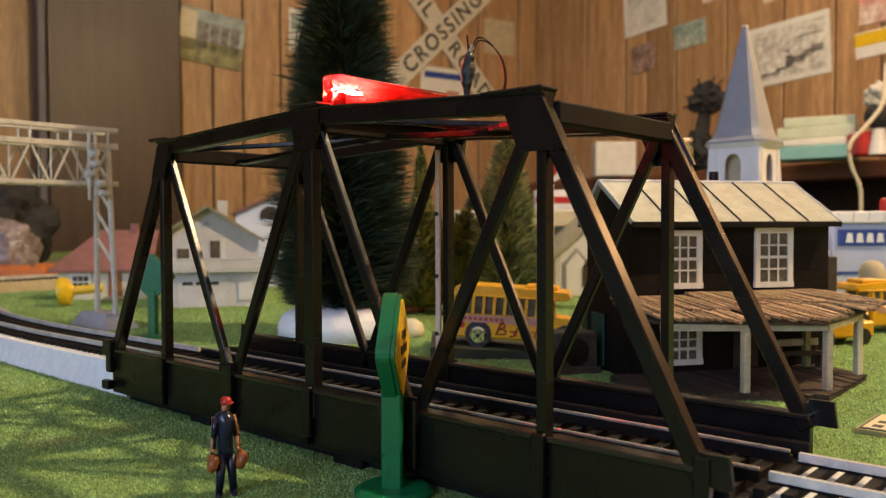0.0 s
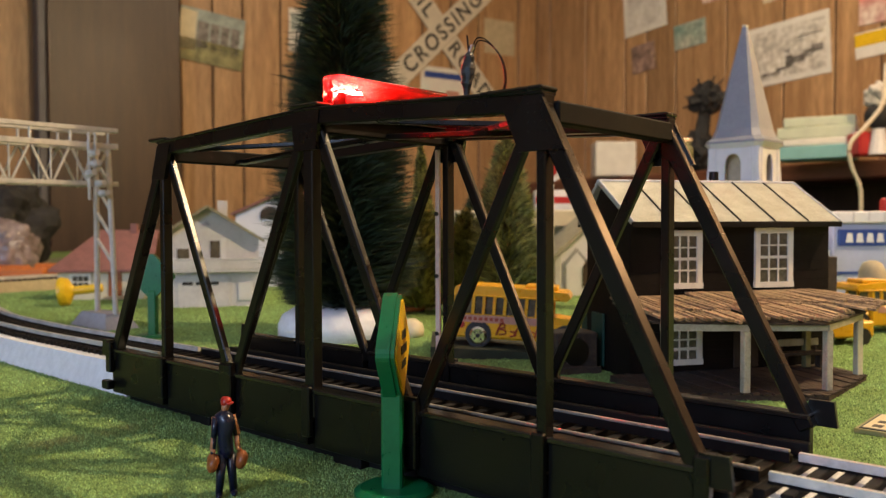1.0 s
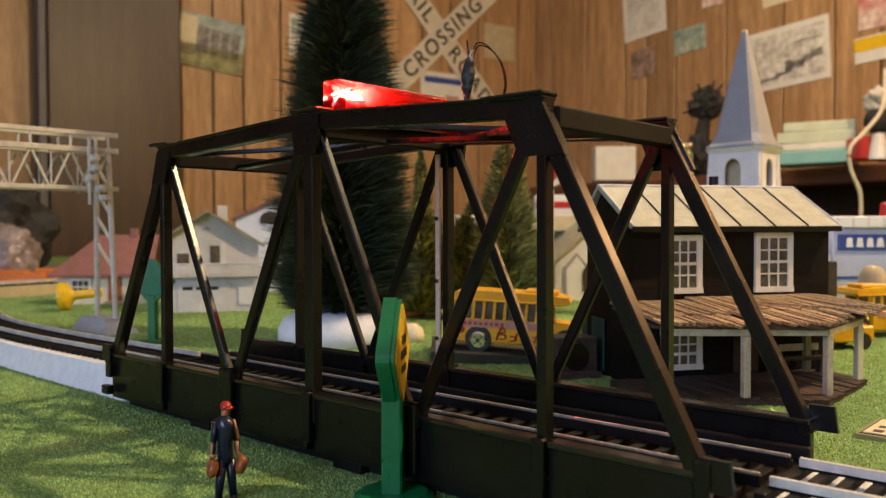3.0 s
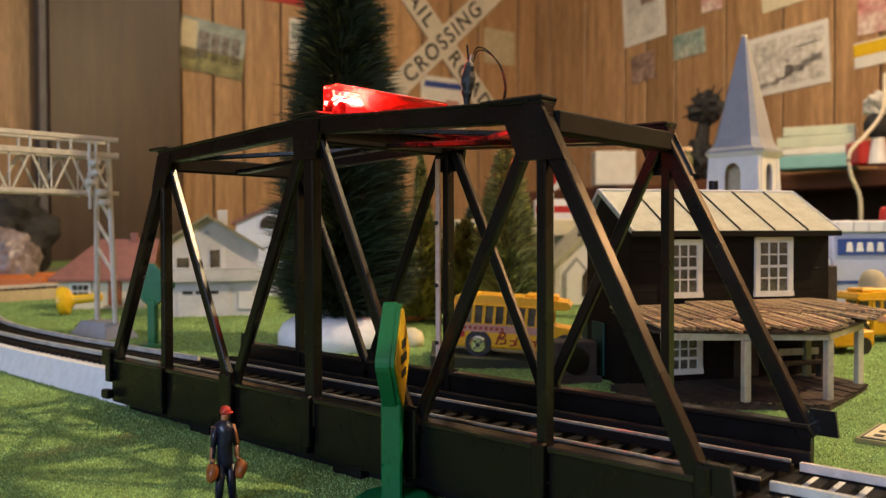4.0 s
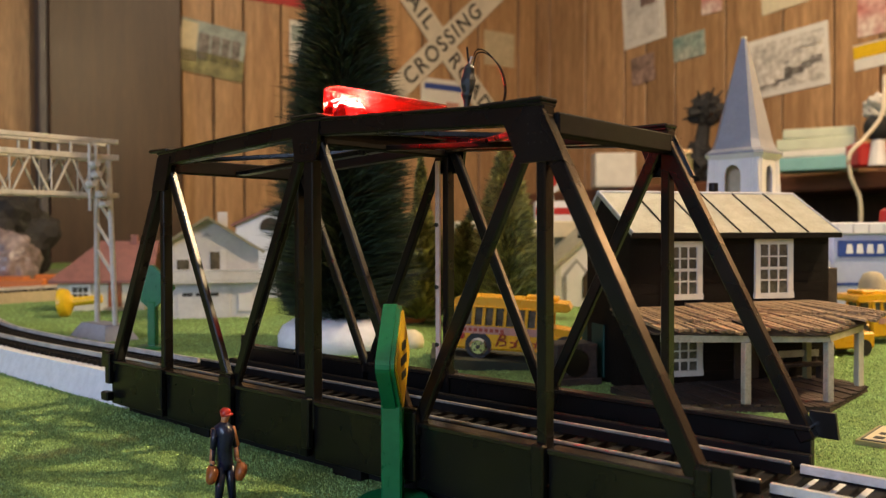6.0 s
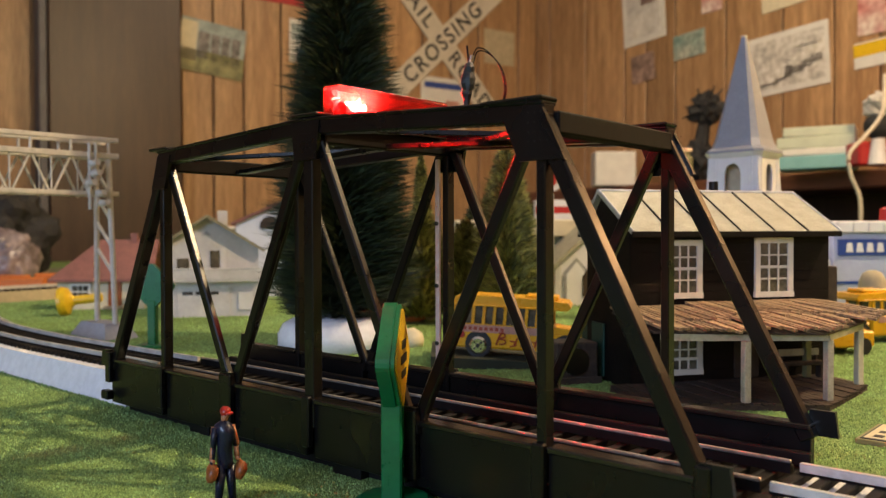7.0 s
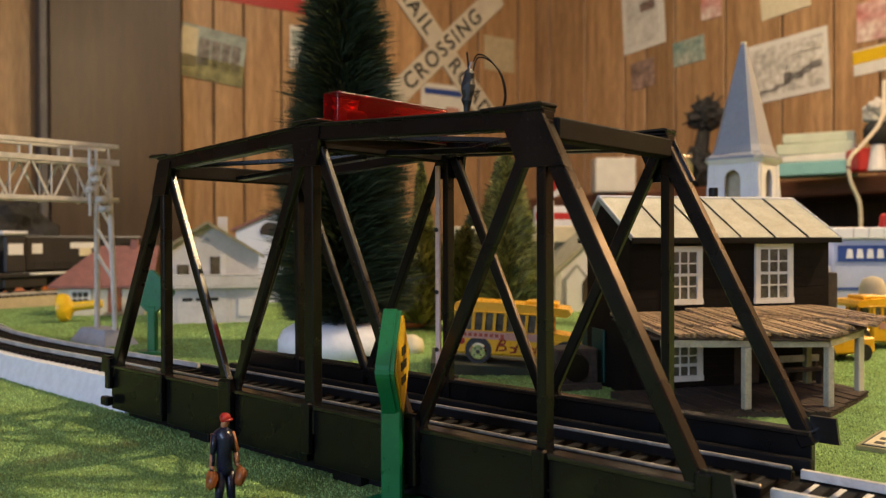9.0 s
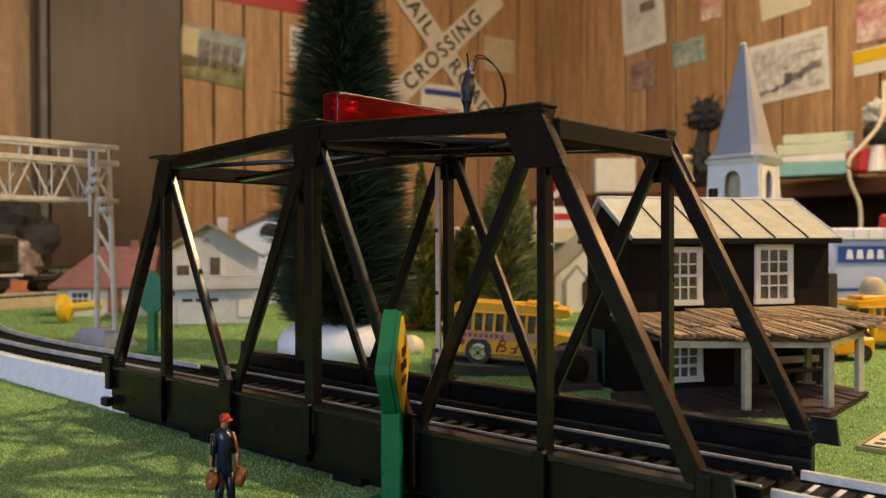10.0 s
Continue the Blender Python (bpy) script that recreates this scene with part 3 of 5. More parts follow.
# ---- things on the layout ----
def porter():
    """A painted model figure, one plain mesh, carrying two bags."""
    bm = bmesh.new()
    slots = [M_NAVY, M_REDPAINT, M_BAGBROWN, M_SKIN]
    def tint(k, fn):
        n0 = len(bm.faces)
        fn()
        bm.faces.ensure_lookup_table()
        for f in list(bm.faces)[n0:]:
            f.material_index = k
    for s in (-1, 1):
        tint(0, lambda: rod(bm, (s * 0.0022, 0.0004 * s, 0.0006), (s * 0.0012, 0, 0.0098), 0.0011, 0.0015, 10))
        tint(0, lambda: ball(bm, (s * 0.0022, -0.0008, 0.0006), 0.0013, (0.8, 1.5, 0.5)))
        tint(0, lambda: rod(bm, (s * 0.0024, 0, 0.0188), (s * 0.0034, -0.0002, 0.0142), 0.0011, 0.0010, 10))
        tint(0, lambda: rod(bm, (s * 0.0034, -0.0002, 0.0142), (s * 0.0036, -0.0006, 0.0116), 0.0009, 0.0008, 10))
        tint(3, lambda: ball(bm, (s * 0.0037, -0.0006, 0.0112), 0.0008, n=8))
        tint(2, lambda: ball(bm, (s * 0.0042 + 0.0002, -0.0007, 0.0083), 0.0022, (0.85, 1.15, 1.05)))
        tint(2, lambda: rod(bm, (s * 0.0042, -0.0007, 0.010), (s * 0.0039, -0.0006, 0.0115), 0.0006, 0.0004, 8))
    tint(0, lambda: lathe(bm, [(0.0019, 0.0092), (0.0023, 0.0110), (0.0022, 0.0140), (0.0028, 0.0175), (0.0026, 0.0192), (0.0010, 0.0203)], 14))
    tint(3, lambda: ball(bm, (0.0002, 0, 0.0213), 0.0014, (0.9, 1, 1.15)))
    tint(1, lambda: ball(bm, (0, 0, 0.0224), 0.00165, (1, 1, 0.75)))
    tint(1, lambda: ball(bm, (0.0009, -0.0006, 0.0220), 0.0013, (1.1, 1, 0.35)))
    for v in bm.verts:
        v.co.x *= 0.8
        v.co.x += 0.0003 * math.sin(v.co.z * 900 + v.co.y * 700)
    me = bpy.data.meshes.new("porter_figure")
    bm.to_mesh(me)
    bm.free()
    for m in slots:
        me.materials.append(m)
    me.shade_smooth()
    ob = new("porter_figure", me)
    ob.matrix_world = PLAN @ pose(-0.0517, 0.193, 0, 0, 0, 28)
    tagged(ob, "painted porter figure in navy with red cap and brown bags", "figurine")


porter()


def crossing_sign(m, yellow=True):
    t = thing("crossing_sign", "green plastic toy crossing sign with a yellow diamond face", "sign", m, group="green toy signs")
    b = bmesh.new()
    lathe(b, [(0.0095, 0.0), (0.0095, 0.0012), (0.0080, 0.0020)], 24)
    part("foot", b, M_GREEN, t)
    part("post", bx(-0.0024, 0.0024, -0.0022, 0.0027, 0.0015, 0.027, 0.0005), M_GREEN, t)
    pts = []
    c, h, r = 0.0350, 0.0138, 0.002
    for k in range(4):
        a0 = -90 + 90 * k
        cx, cz = (h - r * 1.414) * math.cos(radians(a0)), c + (h - r * 1.414) * math.sin(radians(a0))
        for q in (-45, -15, 15, 45):
            a = radians(a0 + q)
            pts.append((cx + r * math.cos(a), cz + r * math.sin(a)))
    part("board", prism(bmesh.new(), pts, -0.0010, 0.0022), M_GREEN, t)
    part("rim", prism(bmesh.new(), [(x * 0.97, c + (z - c) * 0.97) for x, z in pts], -0.0020, -0.0010), M_GREEN, t)
    f = part("face", prism(bmesh.new(), [(x * 0.88, c + (z - c) * 0.88) for x, z in pts], -0.0024, -0.0020), M_YELLOW, t, "yellow face with dark print")
    for x0, x1, z0, z1 in ((-0.003, 0.003, 0.0372, 0.0392), (-0.0045, 0.0045, 0.0338, 0.0358), (-0.0035, 0.0035, 0.0305, 0.0322)):
        part("print_bar", bx(x0, x1, -0.0026, -0.0024, z0, z1), M_INK, f)
    return t


SIGN = crossing_sign(PLAN @ pose(-0.0118, 0.1935, 0, 0, 0, 85))
copy_thing(SIGN, PLAN @ pose(-0.1660, 0.469, 0, 0, 0, 175))


def brush_tree(name, label, m, height, prof, n, material, base=None, width=0.0004, droop=0.1, lift=0.25, seed=1, bend=0.0):
    """A bottle-brush tree: stiff bristles round a wire trunk; prof gives the radius by height."""
    t = thing(name, label, "tree", m)
    rng = random.Random(seed)
    part("trunk", rod(bmesh.new(), (0, 0, 0.0), (0, 0, height * 0.97), 0.0022, 0.0006, 8), M_TRUNK, t)
    vs, fs = [], []
    zs = [p[0] for p in prof]
    for i in range(n):
        z = zs[0] + (zs[-1] - zs[0]) * (1 - math.sqrt(rng.random()) if rng.random() < 0.55 else rng.random())
        for (z0, r0), (z1, r1) in zip(prof, prof[1:]):
            if z0 <= z <= z1:
                r = r0 + (r1 - r0) * (z - z0) / (z1 - z0)
        a = rng.uniform(0, 2 * math.pi)
        tuft = 0.84 + 0.22 * noise.noise((math.cos(a) * 2.2, math.sin(a) * 2.2, z * 130 + seed)) + rng.gauss(0, 0.09)
        r *= max(0.3, min(1.18, tuft))
        r0 = r * rng.uniform(0.0, 0.55)
        up = lift * r - droop * r
        az = a + rng.gauss(0, 0.18)
        p = Vector((r0 * math.cos(a), r0 * math.sin(a), z))
        q = Vector((r * math.cos(az), r * math.sin(az), z + up + rng.gauss(0, 0.0018)))
        d = (q - p).normalized()
        s = d.cross(Vector((rng.gauss(0, 1), rng.gauss(0, 1), rng.gauss(0, 1)))).normalized() * width * rng.uniform(0.6, 1.3)
        k = len(vs)
        mid = p.lerp(q, 0.6) + Vector((0, 0, 0.02 * r))
        vs += [p - s, p + s, mid + s * 0.8, mid - s * 0.8, q]
        fs += [(k, k + 1, k + 2, k + 3), (k + 3, k + 2, k + 4)]
    me = bpy.data.meshes.new("crown")
    me.from_pydata(vs, [], fs)
    me.materials.append(material)
    c = new("crown", me)
    c.parent = t
    tagged(c, "bristly green crown")
    if base:
        part("base", lathe(bmesh.new(), base, 28), M_FOAM, t, "white round base", smooth=True)
    return t


brush_tree("big_bottle_brush_tree", "tall dark green bottle-brush pine on a white round base", PLAN @ pose(-0.0575, 0.474, 0), 0.29,
           [(0.016, 0.040), (0.03, 0.0495), (0.06, 0.047), (0.10, 0.043), (0.15, 0.0355), (0.195, 0.0275), (0.25, 0.015), (0.285, 0.003)], 30000, M_PINE,
           [(0.0375, 0.0), (0.0375, 0.008), (0.035, 0.013), (0.029, 0.0165), (0.012, 0.0185)], seed=3)
brush_tree("slim_pine", "slim dark pine with a thin ragged top", PLAN @ pose(-0.016, 0.60, 0), 0.123,
           [(0.004, 0.030), (0.02, 0.034), (0.045, 0.028), (0.066, 0.015), (0.085, 0.007), (0.105, 0.006), (0.122, 0.002)], 7000, M_PINELIGHT, width=0.0008, droop=0.0, lift=0.3, seed=5)
brush_tree("olive_pine", "olive green conical model pine", PLAN @ pose(0.045, 0.585, 0), 0.128,
           [(0.006, 0.027), (0.022, 0.031), (0.05, 0.027), (0.09, 0.018), (0.115, 0.010), (0.127, 0.002)], 11000, M_PINELIGHT, width=0.0007, droop=0.05, lift=0.35, seed=7)
brush_tree("olive_bush_tree", "small olive green model tree beside the pines", PLAN @ pose(0.017, 0.60, 0), 0.075,
           [(0.004, 0.022), (0.02, 0.026), (0.045, 0.020), (0.066, 0.010), (0.074, 0.001)], 6000, M_PINELIGHT, width=0.0008, droop=0.0, lift=0.4, seed=9)
brush_tree("dark_pine", "small dark pine at the back of the layout", PLAN @ pose(0.032, 0.86, 0), 0.105,
           [(0.006, 0.02), (0.03, 0.022), (0.08, 0.012), (0.104, 0.002)], 3500, M_PINE, width=0.0008, seed=11)


def window_part(parent, m, w, h, cols, rows, pane=None):
    """A framed window with glazing bars, front along -y, origin at its lower left corner."""
    f = bmesh.new()
    b = 0.0024
    box(f, 0, b, -0.0012, 0, 0, h)
    box(f, w - b, w, -0.0012, 0, 0, h)
    box(f, b, w - b, -0.0012, 0, h - b, h)
    box(f, -0.0003, w + 0.0003, -0.0014, 0, -0.0004, b * 0.8)
    win = part("window", f, M_WINDOWWHITE, parent, "white framed window", m=m)
    part("pane", bx(b * 0.5, w - b * 0.5, -0.0003, -0.0001, b * 0.5, h - b * 0.5), pane or M_PANE, win)
    for i in range(1, cols):
        x = b + (w - 2 * b) * i / cols
        part("glazing_bar", bx(x - 0.0003, x + 0.0003, -0.0008, -0.0003, b * 0.8, h - b), M_WINDOWWHITE, win)
    for j in range(1, rows):
        z = b + (h - 2 * b) * j / rows
        k = 0.0006 if j == rows // 2 else 0.0003
        part("glazing_bar", bx(b, w - b, -0.0009, -0.0003, z - k, z + k), M_WINDOWWHITE, win)
    return win


def station():
    t = thing("brown_station_house", "dark brown two-storey model house with a shingled porch", "house", PLAN @ pose(0.0763, 0.335, 0, 0, 0, 14.8))
    W_, D, E, R, RY = 0.0955, 0.041, 0.0645, 0.0815, 0.026
    body = part("wall", prism(bmesh.new(), [(0, 0), (D, 0), (D, E), (RY, R - 0.001), (0, E)], -W_, 0, m=pose(0, 0, 0, 0, 0, 90)), M_STATION, t)
    for i in range(15):
        z = 0.003 + i * 0.0041
        part("siding_board", bx(0.0002, W_ - 0.0002, -0.0005, -0.0001, z, z + 0.0039), M_STATION, body)
    # roof slopes with raised seams
    for s in (-1, 1):
        y0, z0 = (-0.005, E - 0.0008) if s < 0 else (D + 0.005, E - 0.0008)
        y1, z1 = RY, R
        n = Vector((0, z1 - z0, y0 - y1)).normalized()
        if n.z < 0:
            n = -n
        sl = bmesh.new()
        q = [Vector((-0.002, y0, z0)), Vector((W_ + 0.002, y0, z0)), Vector((W_ + 0.002, y1, z1)), Vector((-0.002, y1, z1))]
        a = [sl.verts.new(v) for v in q]
        c = [sl.verts.new(v + n * 0.0016) for v in q]
        sl.faces.new(a)
        sl.faces.new(c[::-1])
        for i in range(4):
            sl.faces.new((a[i], a[(i + 1) % 4], c[(i + 1) % 4], c[i]))
        roof = part("roof", sl, M_ROOF, t, "speckled grey tin roof with dark seams")
        for i in range(7):
            x = -0.0015 + i * (W_ + 0.003) / 6
            seam = bmesh.new()
            beam(seam, Vector((x, y0, z0)) + n * 0.0018, Vector((x, y1, z1)) + n * 0.0018, 0.0005, 0.0006, up=n)
            part("seam", seam, M_STATION if 0 < i < 6 else M_GREYHOUSE, roof)
        part("fascia", bx(-0.002, W_ + 0.002, min(y0, y0 + s * 0.001), max(y0, y0 + s * 0.001), z0 - 0.0010, z0 + 0.0012), M_STATION, roof)
    part("ridge_cap", bx(-0.002, W_ + 0.002, RY - 0.0012, RY + 0.0012, R + 0.0010, R + 0.0022, 0.0004), M_GREYHOUSE, t, "grey ridge cap")
    part("stove_pipe", rod(bmesh.new(), (0.058, RY + 0.004, R - 0.006), (0.058, RY + 0.004, R + 0.0065), 0.0021, n=14), M_DECK, t, "black stove pipe")
    window_part(t, pose(0.0158, -0.0006, 0.0376), 0.0166, 0.0238, 3, 4)
    window_part(t, pose(0.0578, -0.0006, 0.0373), 0.0186, 0.0250, 3, 4)
    window_part(t, pose(0.0158, -0.0006, 0.0058), 0.0168, 0.0164, 3, 3)
    part("door", bx(0.048, 0.060, -0.0012, -0.0004, 0.003, 0.026, 0.0003), M_TRUNK, t, "dark brown door under the porch")
    part("teal_door", bx(-0.0012, -0.0002, 0.022, 0.034, 0.002, 0.025, 0.0003), M_TEAL, t, "teal side door")
    part("side_box", bx(W_, W_ + 0.0055, 0.0004, 0.013, 0.0325, 0.0495, 0.0005), M_TRUNK, t, "brown side box")
    # porch floor of boards; its front runs askew to the wall
    rng = random.Random(4)
    def front(x):
        return -0.036 - (x + 0.009) * 0.36 if x < 0.049 else -0.0569 + (x - 0.049) * 0.70
    fl = bmesh.new()
    plan = [(-0.009, front(-0.009)), (0.049, front(0.049)), (0.0925, front(0.0925)), (0.0925, -0.0006), (-0.009, -0.0006)]
    lo = [fl.verts.new((x, y, 0.0)) for x, y in plan]
    hi = [fl.verts.new((x, y, 0.0020)) for x, y in plan]
    fl.faces.new(lo)
    fl.faces.new(hi[::-1])
    for i in range(5):
        fl.faces.new((lo[i], lo[(i + 1) % 5], hi[(i + 1) % 5], hi[i]))
    floor = part("porch_floor", fl, M_PORCH, t)
    x = -0.009
    while x < 0.0915:
        w = rng.uniform(0.0026, 0.0038)
        part("floor_board", bx(x, min(x + w, 0.0925) - 0.0003, front(x + w / 2) - rng.uniform(0, 0.0012), -0.0006, 0.0021, 0.0026 + rng.uniform(0, 0.0004)), M_PORCH, floor)
        x += w
    # posts, beams
    for x, y, m in ((0.0225, -0.0455, M_POST), (0.0540, -0.0500, M_POST), (0.0885, -0.0262, M_CREAM), (0.0800, -0.0060, M_OLIVEPRINT)):
        part("porch_post", bx(x - 0.0014, x + 0.0014, y - 0.0014, y + 0.0014, 0.0026, 0.0250, 0.0003), m, t)
    for a, b in (((-0.006, -0.0352), (0.0525, -0.0512)), ((0.0525, -0.0512), (0.0905, -0.0250))):
        bq = bmesh.new()
        beam(bq, (*a, 0.0262), (*b, 0.0262), 0.0020, 0.0026)
        part("porch_beam", bq, M_POST, t)
    part("bench", bx(0.066, 0.086, -0.0105, -0.0060, 0.0085, 0.0100, 0.0002), M_PORCH, t)
    for x in (0.0675, 0.0845):
        part("bench_leg", bx(x - 0.0006, x + 0.0006, -0.0098, -0.0066, 0.0026, 0.0085), M_PORCH, t)
    part("bench_back", bx(0.066, 0.086, -0.0062, -0.0056, 0.0120, 0.0150, 0.0002), M_POST, t)
    for x in (0.0675, 0.0845):
        part("bench_stile", bx(x - 0.0005, x + 0.0005, -0.0064, -0.0056, 0.0100, 0.0120), M_PORCH, t)
    # shake roof of the porch: a lower and a raised part, four uneven courses
    def eave(x):
        return front(x) - 0.0012
    def roof_z(x, y):
        return 0.0336 + 0.0046 * max(-1.1, y / -eave(x)) + (0.0012 if x > 0.0245 else 0.0) - max(0, x - 0.085) * 0.10
    deck = bmesh.new()
    pts = [(-0.0085, -0.0006), (-0.0085, eave(-0.0085) + 0.003), (0.0490, eave(0.049) + 0.003), (0.0935, eave(0.0935) + 0.002), (0.0935, -0.0006)]
    lo = [deck.verts.new((x, y, 0.0336 + 0.0046 * y / -eave(x) - 0.0019)) for x, y in pts]
    hi = [deck.verts.new((x, y, 0.0336 + 0.0046 * y / -eave(x) - 0.0012)) for x, y in pts]
    deck.faces.new(lo)
    deck.faces.new(hi[::-1])
    for i in range(5):
        j = (i + 1) % 5
        deck.faces.new((lo[i], lo[j], hi[j], hi[i]))
    roof = part("porch_roof", deck, M_PORCH, t, "weathered wooden shake roof of the porch")
    meshes = []
    for w, l in ((0.0010, 0.0300), (0.0013, 0.0315), (0.0015, 0.0290), (0.0012, 0.0325)):
        me = bpy.data.meshes.new("shake")
        b = bx(-w / 2, w / 2, -l, 0.0, -0.0004, 0.0005)
        b.to_mesh(me)
        b.free()
        me.materials.append(M_SHINGLE)
        meshes.append(me)
    for row in range(2):
        x = -0.0085
        while x < 0.0945:
            y = min(-0.0002, eave(x) * (1 - row * 0.42) + 0.0300 + rng.uniform(-0.0010, 0.0008))
            o = new("shake", meshes[rng.randrange(4)])
            o.parent = roof
            o.matrix_basis = pose(x, y, roof_z(x, y) + 0.0002 + row * 0.0004, 4.8 + rng.uniform(-0.6, 1.4), rng.uniform(-6, 6), rng.uniform(-2.5, 2.5) + (16 if x > 0.070 else 0))
            x += rng.uniform(0.0013, 0.0020)
    for k in range(8):
        o = new("loose_shake", meshes[k % 4])
        o.parent = roof
        o.matrix_basis = pose(0.034 + k * 0.0013, -0.024 - 0.002 * (k % 2), 0.0345 + 0.0003 * (k % 3), 5, rng.uniform(-5, 5), 84 + rng.uniform(-8, 8))
    return t


station()


def church():
    t = thing("white_church", "white model church with a tall blue-grey spire", "church", PLAN @ pose(0.2105, 0.575, 0, 0, 0, -44) @ Matrix.Diagonal((0.79, 0.79, 1, 1)))
    def chamfered(bm, a, c, z):
        return [bm.verts.new((x, y, z)) for x, y in ((a - c, -a), (a, -a + c), (a, a - c), (a - c, a), (-a + c, a), (-a, a - c), (-a, -a + c), (-a + c, -a))]
    def loft(rings):
        bm = bmesh.new()
        rs = [chamfered(bm, *r) for r in rings]
        for p, q in zip(rs, rs[1:]):
            for i in range(8):
                j = (i + 1) % 8
                bm.faces.new((p[i], p[j], q[j], q[i]))
        bm.faces.new(rs[0])
        bm.faces.new(rs[-1])
        return bm
    part("tower", loft([(0.026, 0.004, 0.0), (0.0255, 0.004, 0.093)]), M_BELFRY, t)
    sp = part("spire", loft([(0.0262, 0.006, 0.1195), (0.0262, 0.006, 0.1210), (0.0225, 0.0058, 0.1235), (0.0200, 0.0050, 0.1290), (0.0022, 0.0008, 0.2005)]), M_SPIRE, t, "tall blue-grey spire")
    part("finial", bx(-0.0022, 0.0022, -0.0022, 0.0022, 0.2005, 0.2022, 0.0005), M_CREAM, sp, "pale tip")
    part("cornice", loft([(0.0235, 0.005, 0.1160), (0.0268, 0.006, 0.1193)]), M_BELFRY, t)
    # belfry: four walls with arched openings
    for k in range(4):
        z0, z1, hw = 0.0932, 0.1164, 0.0215
        arch = [(0.0072, z0)] + [(0.0072 * math.cos(radians(a)), 0.1045 + 0.0075 * math.sin(radians(a))) for a in range(0, 181, 15)] + [(-0.0072, z0)]
        wall = part("belfry_wall", prism(bmesh.new(), [(-hw - 0.0025, z0), (-hw, z1), (hw, z1), (hw + 0.0025, z0)] + arch, -0.0228, -0.0212), M_BELFRY, t, m=pose(0, 0, 0, 0, 0, 90 * k))
        for x in (-0.0165, 0.0165):
            part("pilaster", bx(x - 0.0016, x + 0.0016, -0.0236, -0.0228, z0, z1, 0.0003), M_BELFRY, wall)
    # added block whose tan stands for golden light inside the openings
    part("belfry_core", bx(-0.011, 0.011, -0.011, 0.011, 0.0931, 0.116, 0.001), M_TAN, t, "tan block for the golden light showing through the belfry")
    # nave
    n = part("nave", prism(bmesh.new(), [(-0.042, 0), (0.042, 0), (0.042, 0.045), (0, 0.082), (-0.042, 0.045)], 0.0, 0.11), M_BELFRY, t, m=pose(0.02, 0.030, 0, 0, 0, 30))
    return t


church()


def chapel():
    """White gabled chapel behind the buses."""
    t = thing("white_chapel", "white gabled model chapel with a pointed niche window", "chapel", PLAN @ pose(0.1495, 0.74, 0, 0, 0, 6))
    part("wall", prism(bmesh.new(), [(-0.050, 0), (0.050, 0), (0.050, 0.036), (0, 0.080), (-0.050, 0.036)], 0.0, 0.10), M_CHAPEL, t)
    for s in (-1, 1):
        q = bmesh.new()
        beam(q, (s * 0.056, 0.048, 0.0325), (0, 0.048, 0.0825), 0.112, 0.003)
        part("roof", q, M_ROOF, t, "grey roof")
    arch = [(-0.012, 0.0), (0.012, 0.0), (0.012, 0.030), (0, 0.043), (-0.012, 0.030)]
    part("niche_frame", prism(bmesh.new(), [(x - 0.030, z) for x, z in arch], -0.0015, -0.0002), M_GREYBASE, t)
    w = part("niche", prism(bmesh.new(), [(x * 0.8 - 0.030, z * 0.92) for x, z in arch], -0.0022, -0.0013), M_CHAPEL, t)
    part("lattice_window", prism(bmesh.new(), [(-0.025, 0.008), (-0.015, 0.008), (-0.015, 0.026), (-0.020, 0.034), (-0.025, 0.026)], -0.003, -0.0024), M_TRUNK, w, "brown lattice window")
    part("corner_post", bx(-0.0505, -0.044, -0.002, 0.0, 0.0, 0.038, 0.0005), M_GREYHOUSE, t)


chapel()


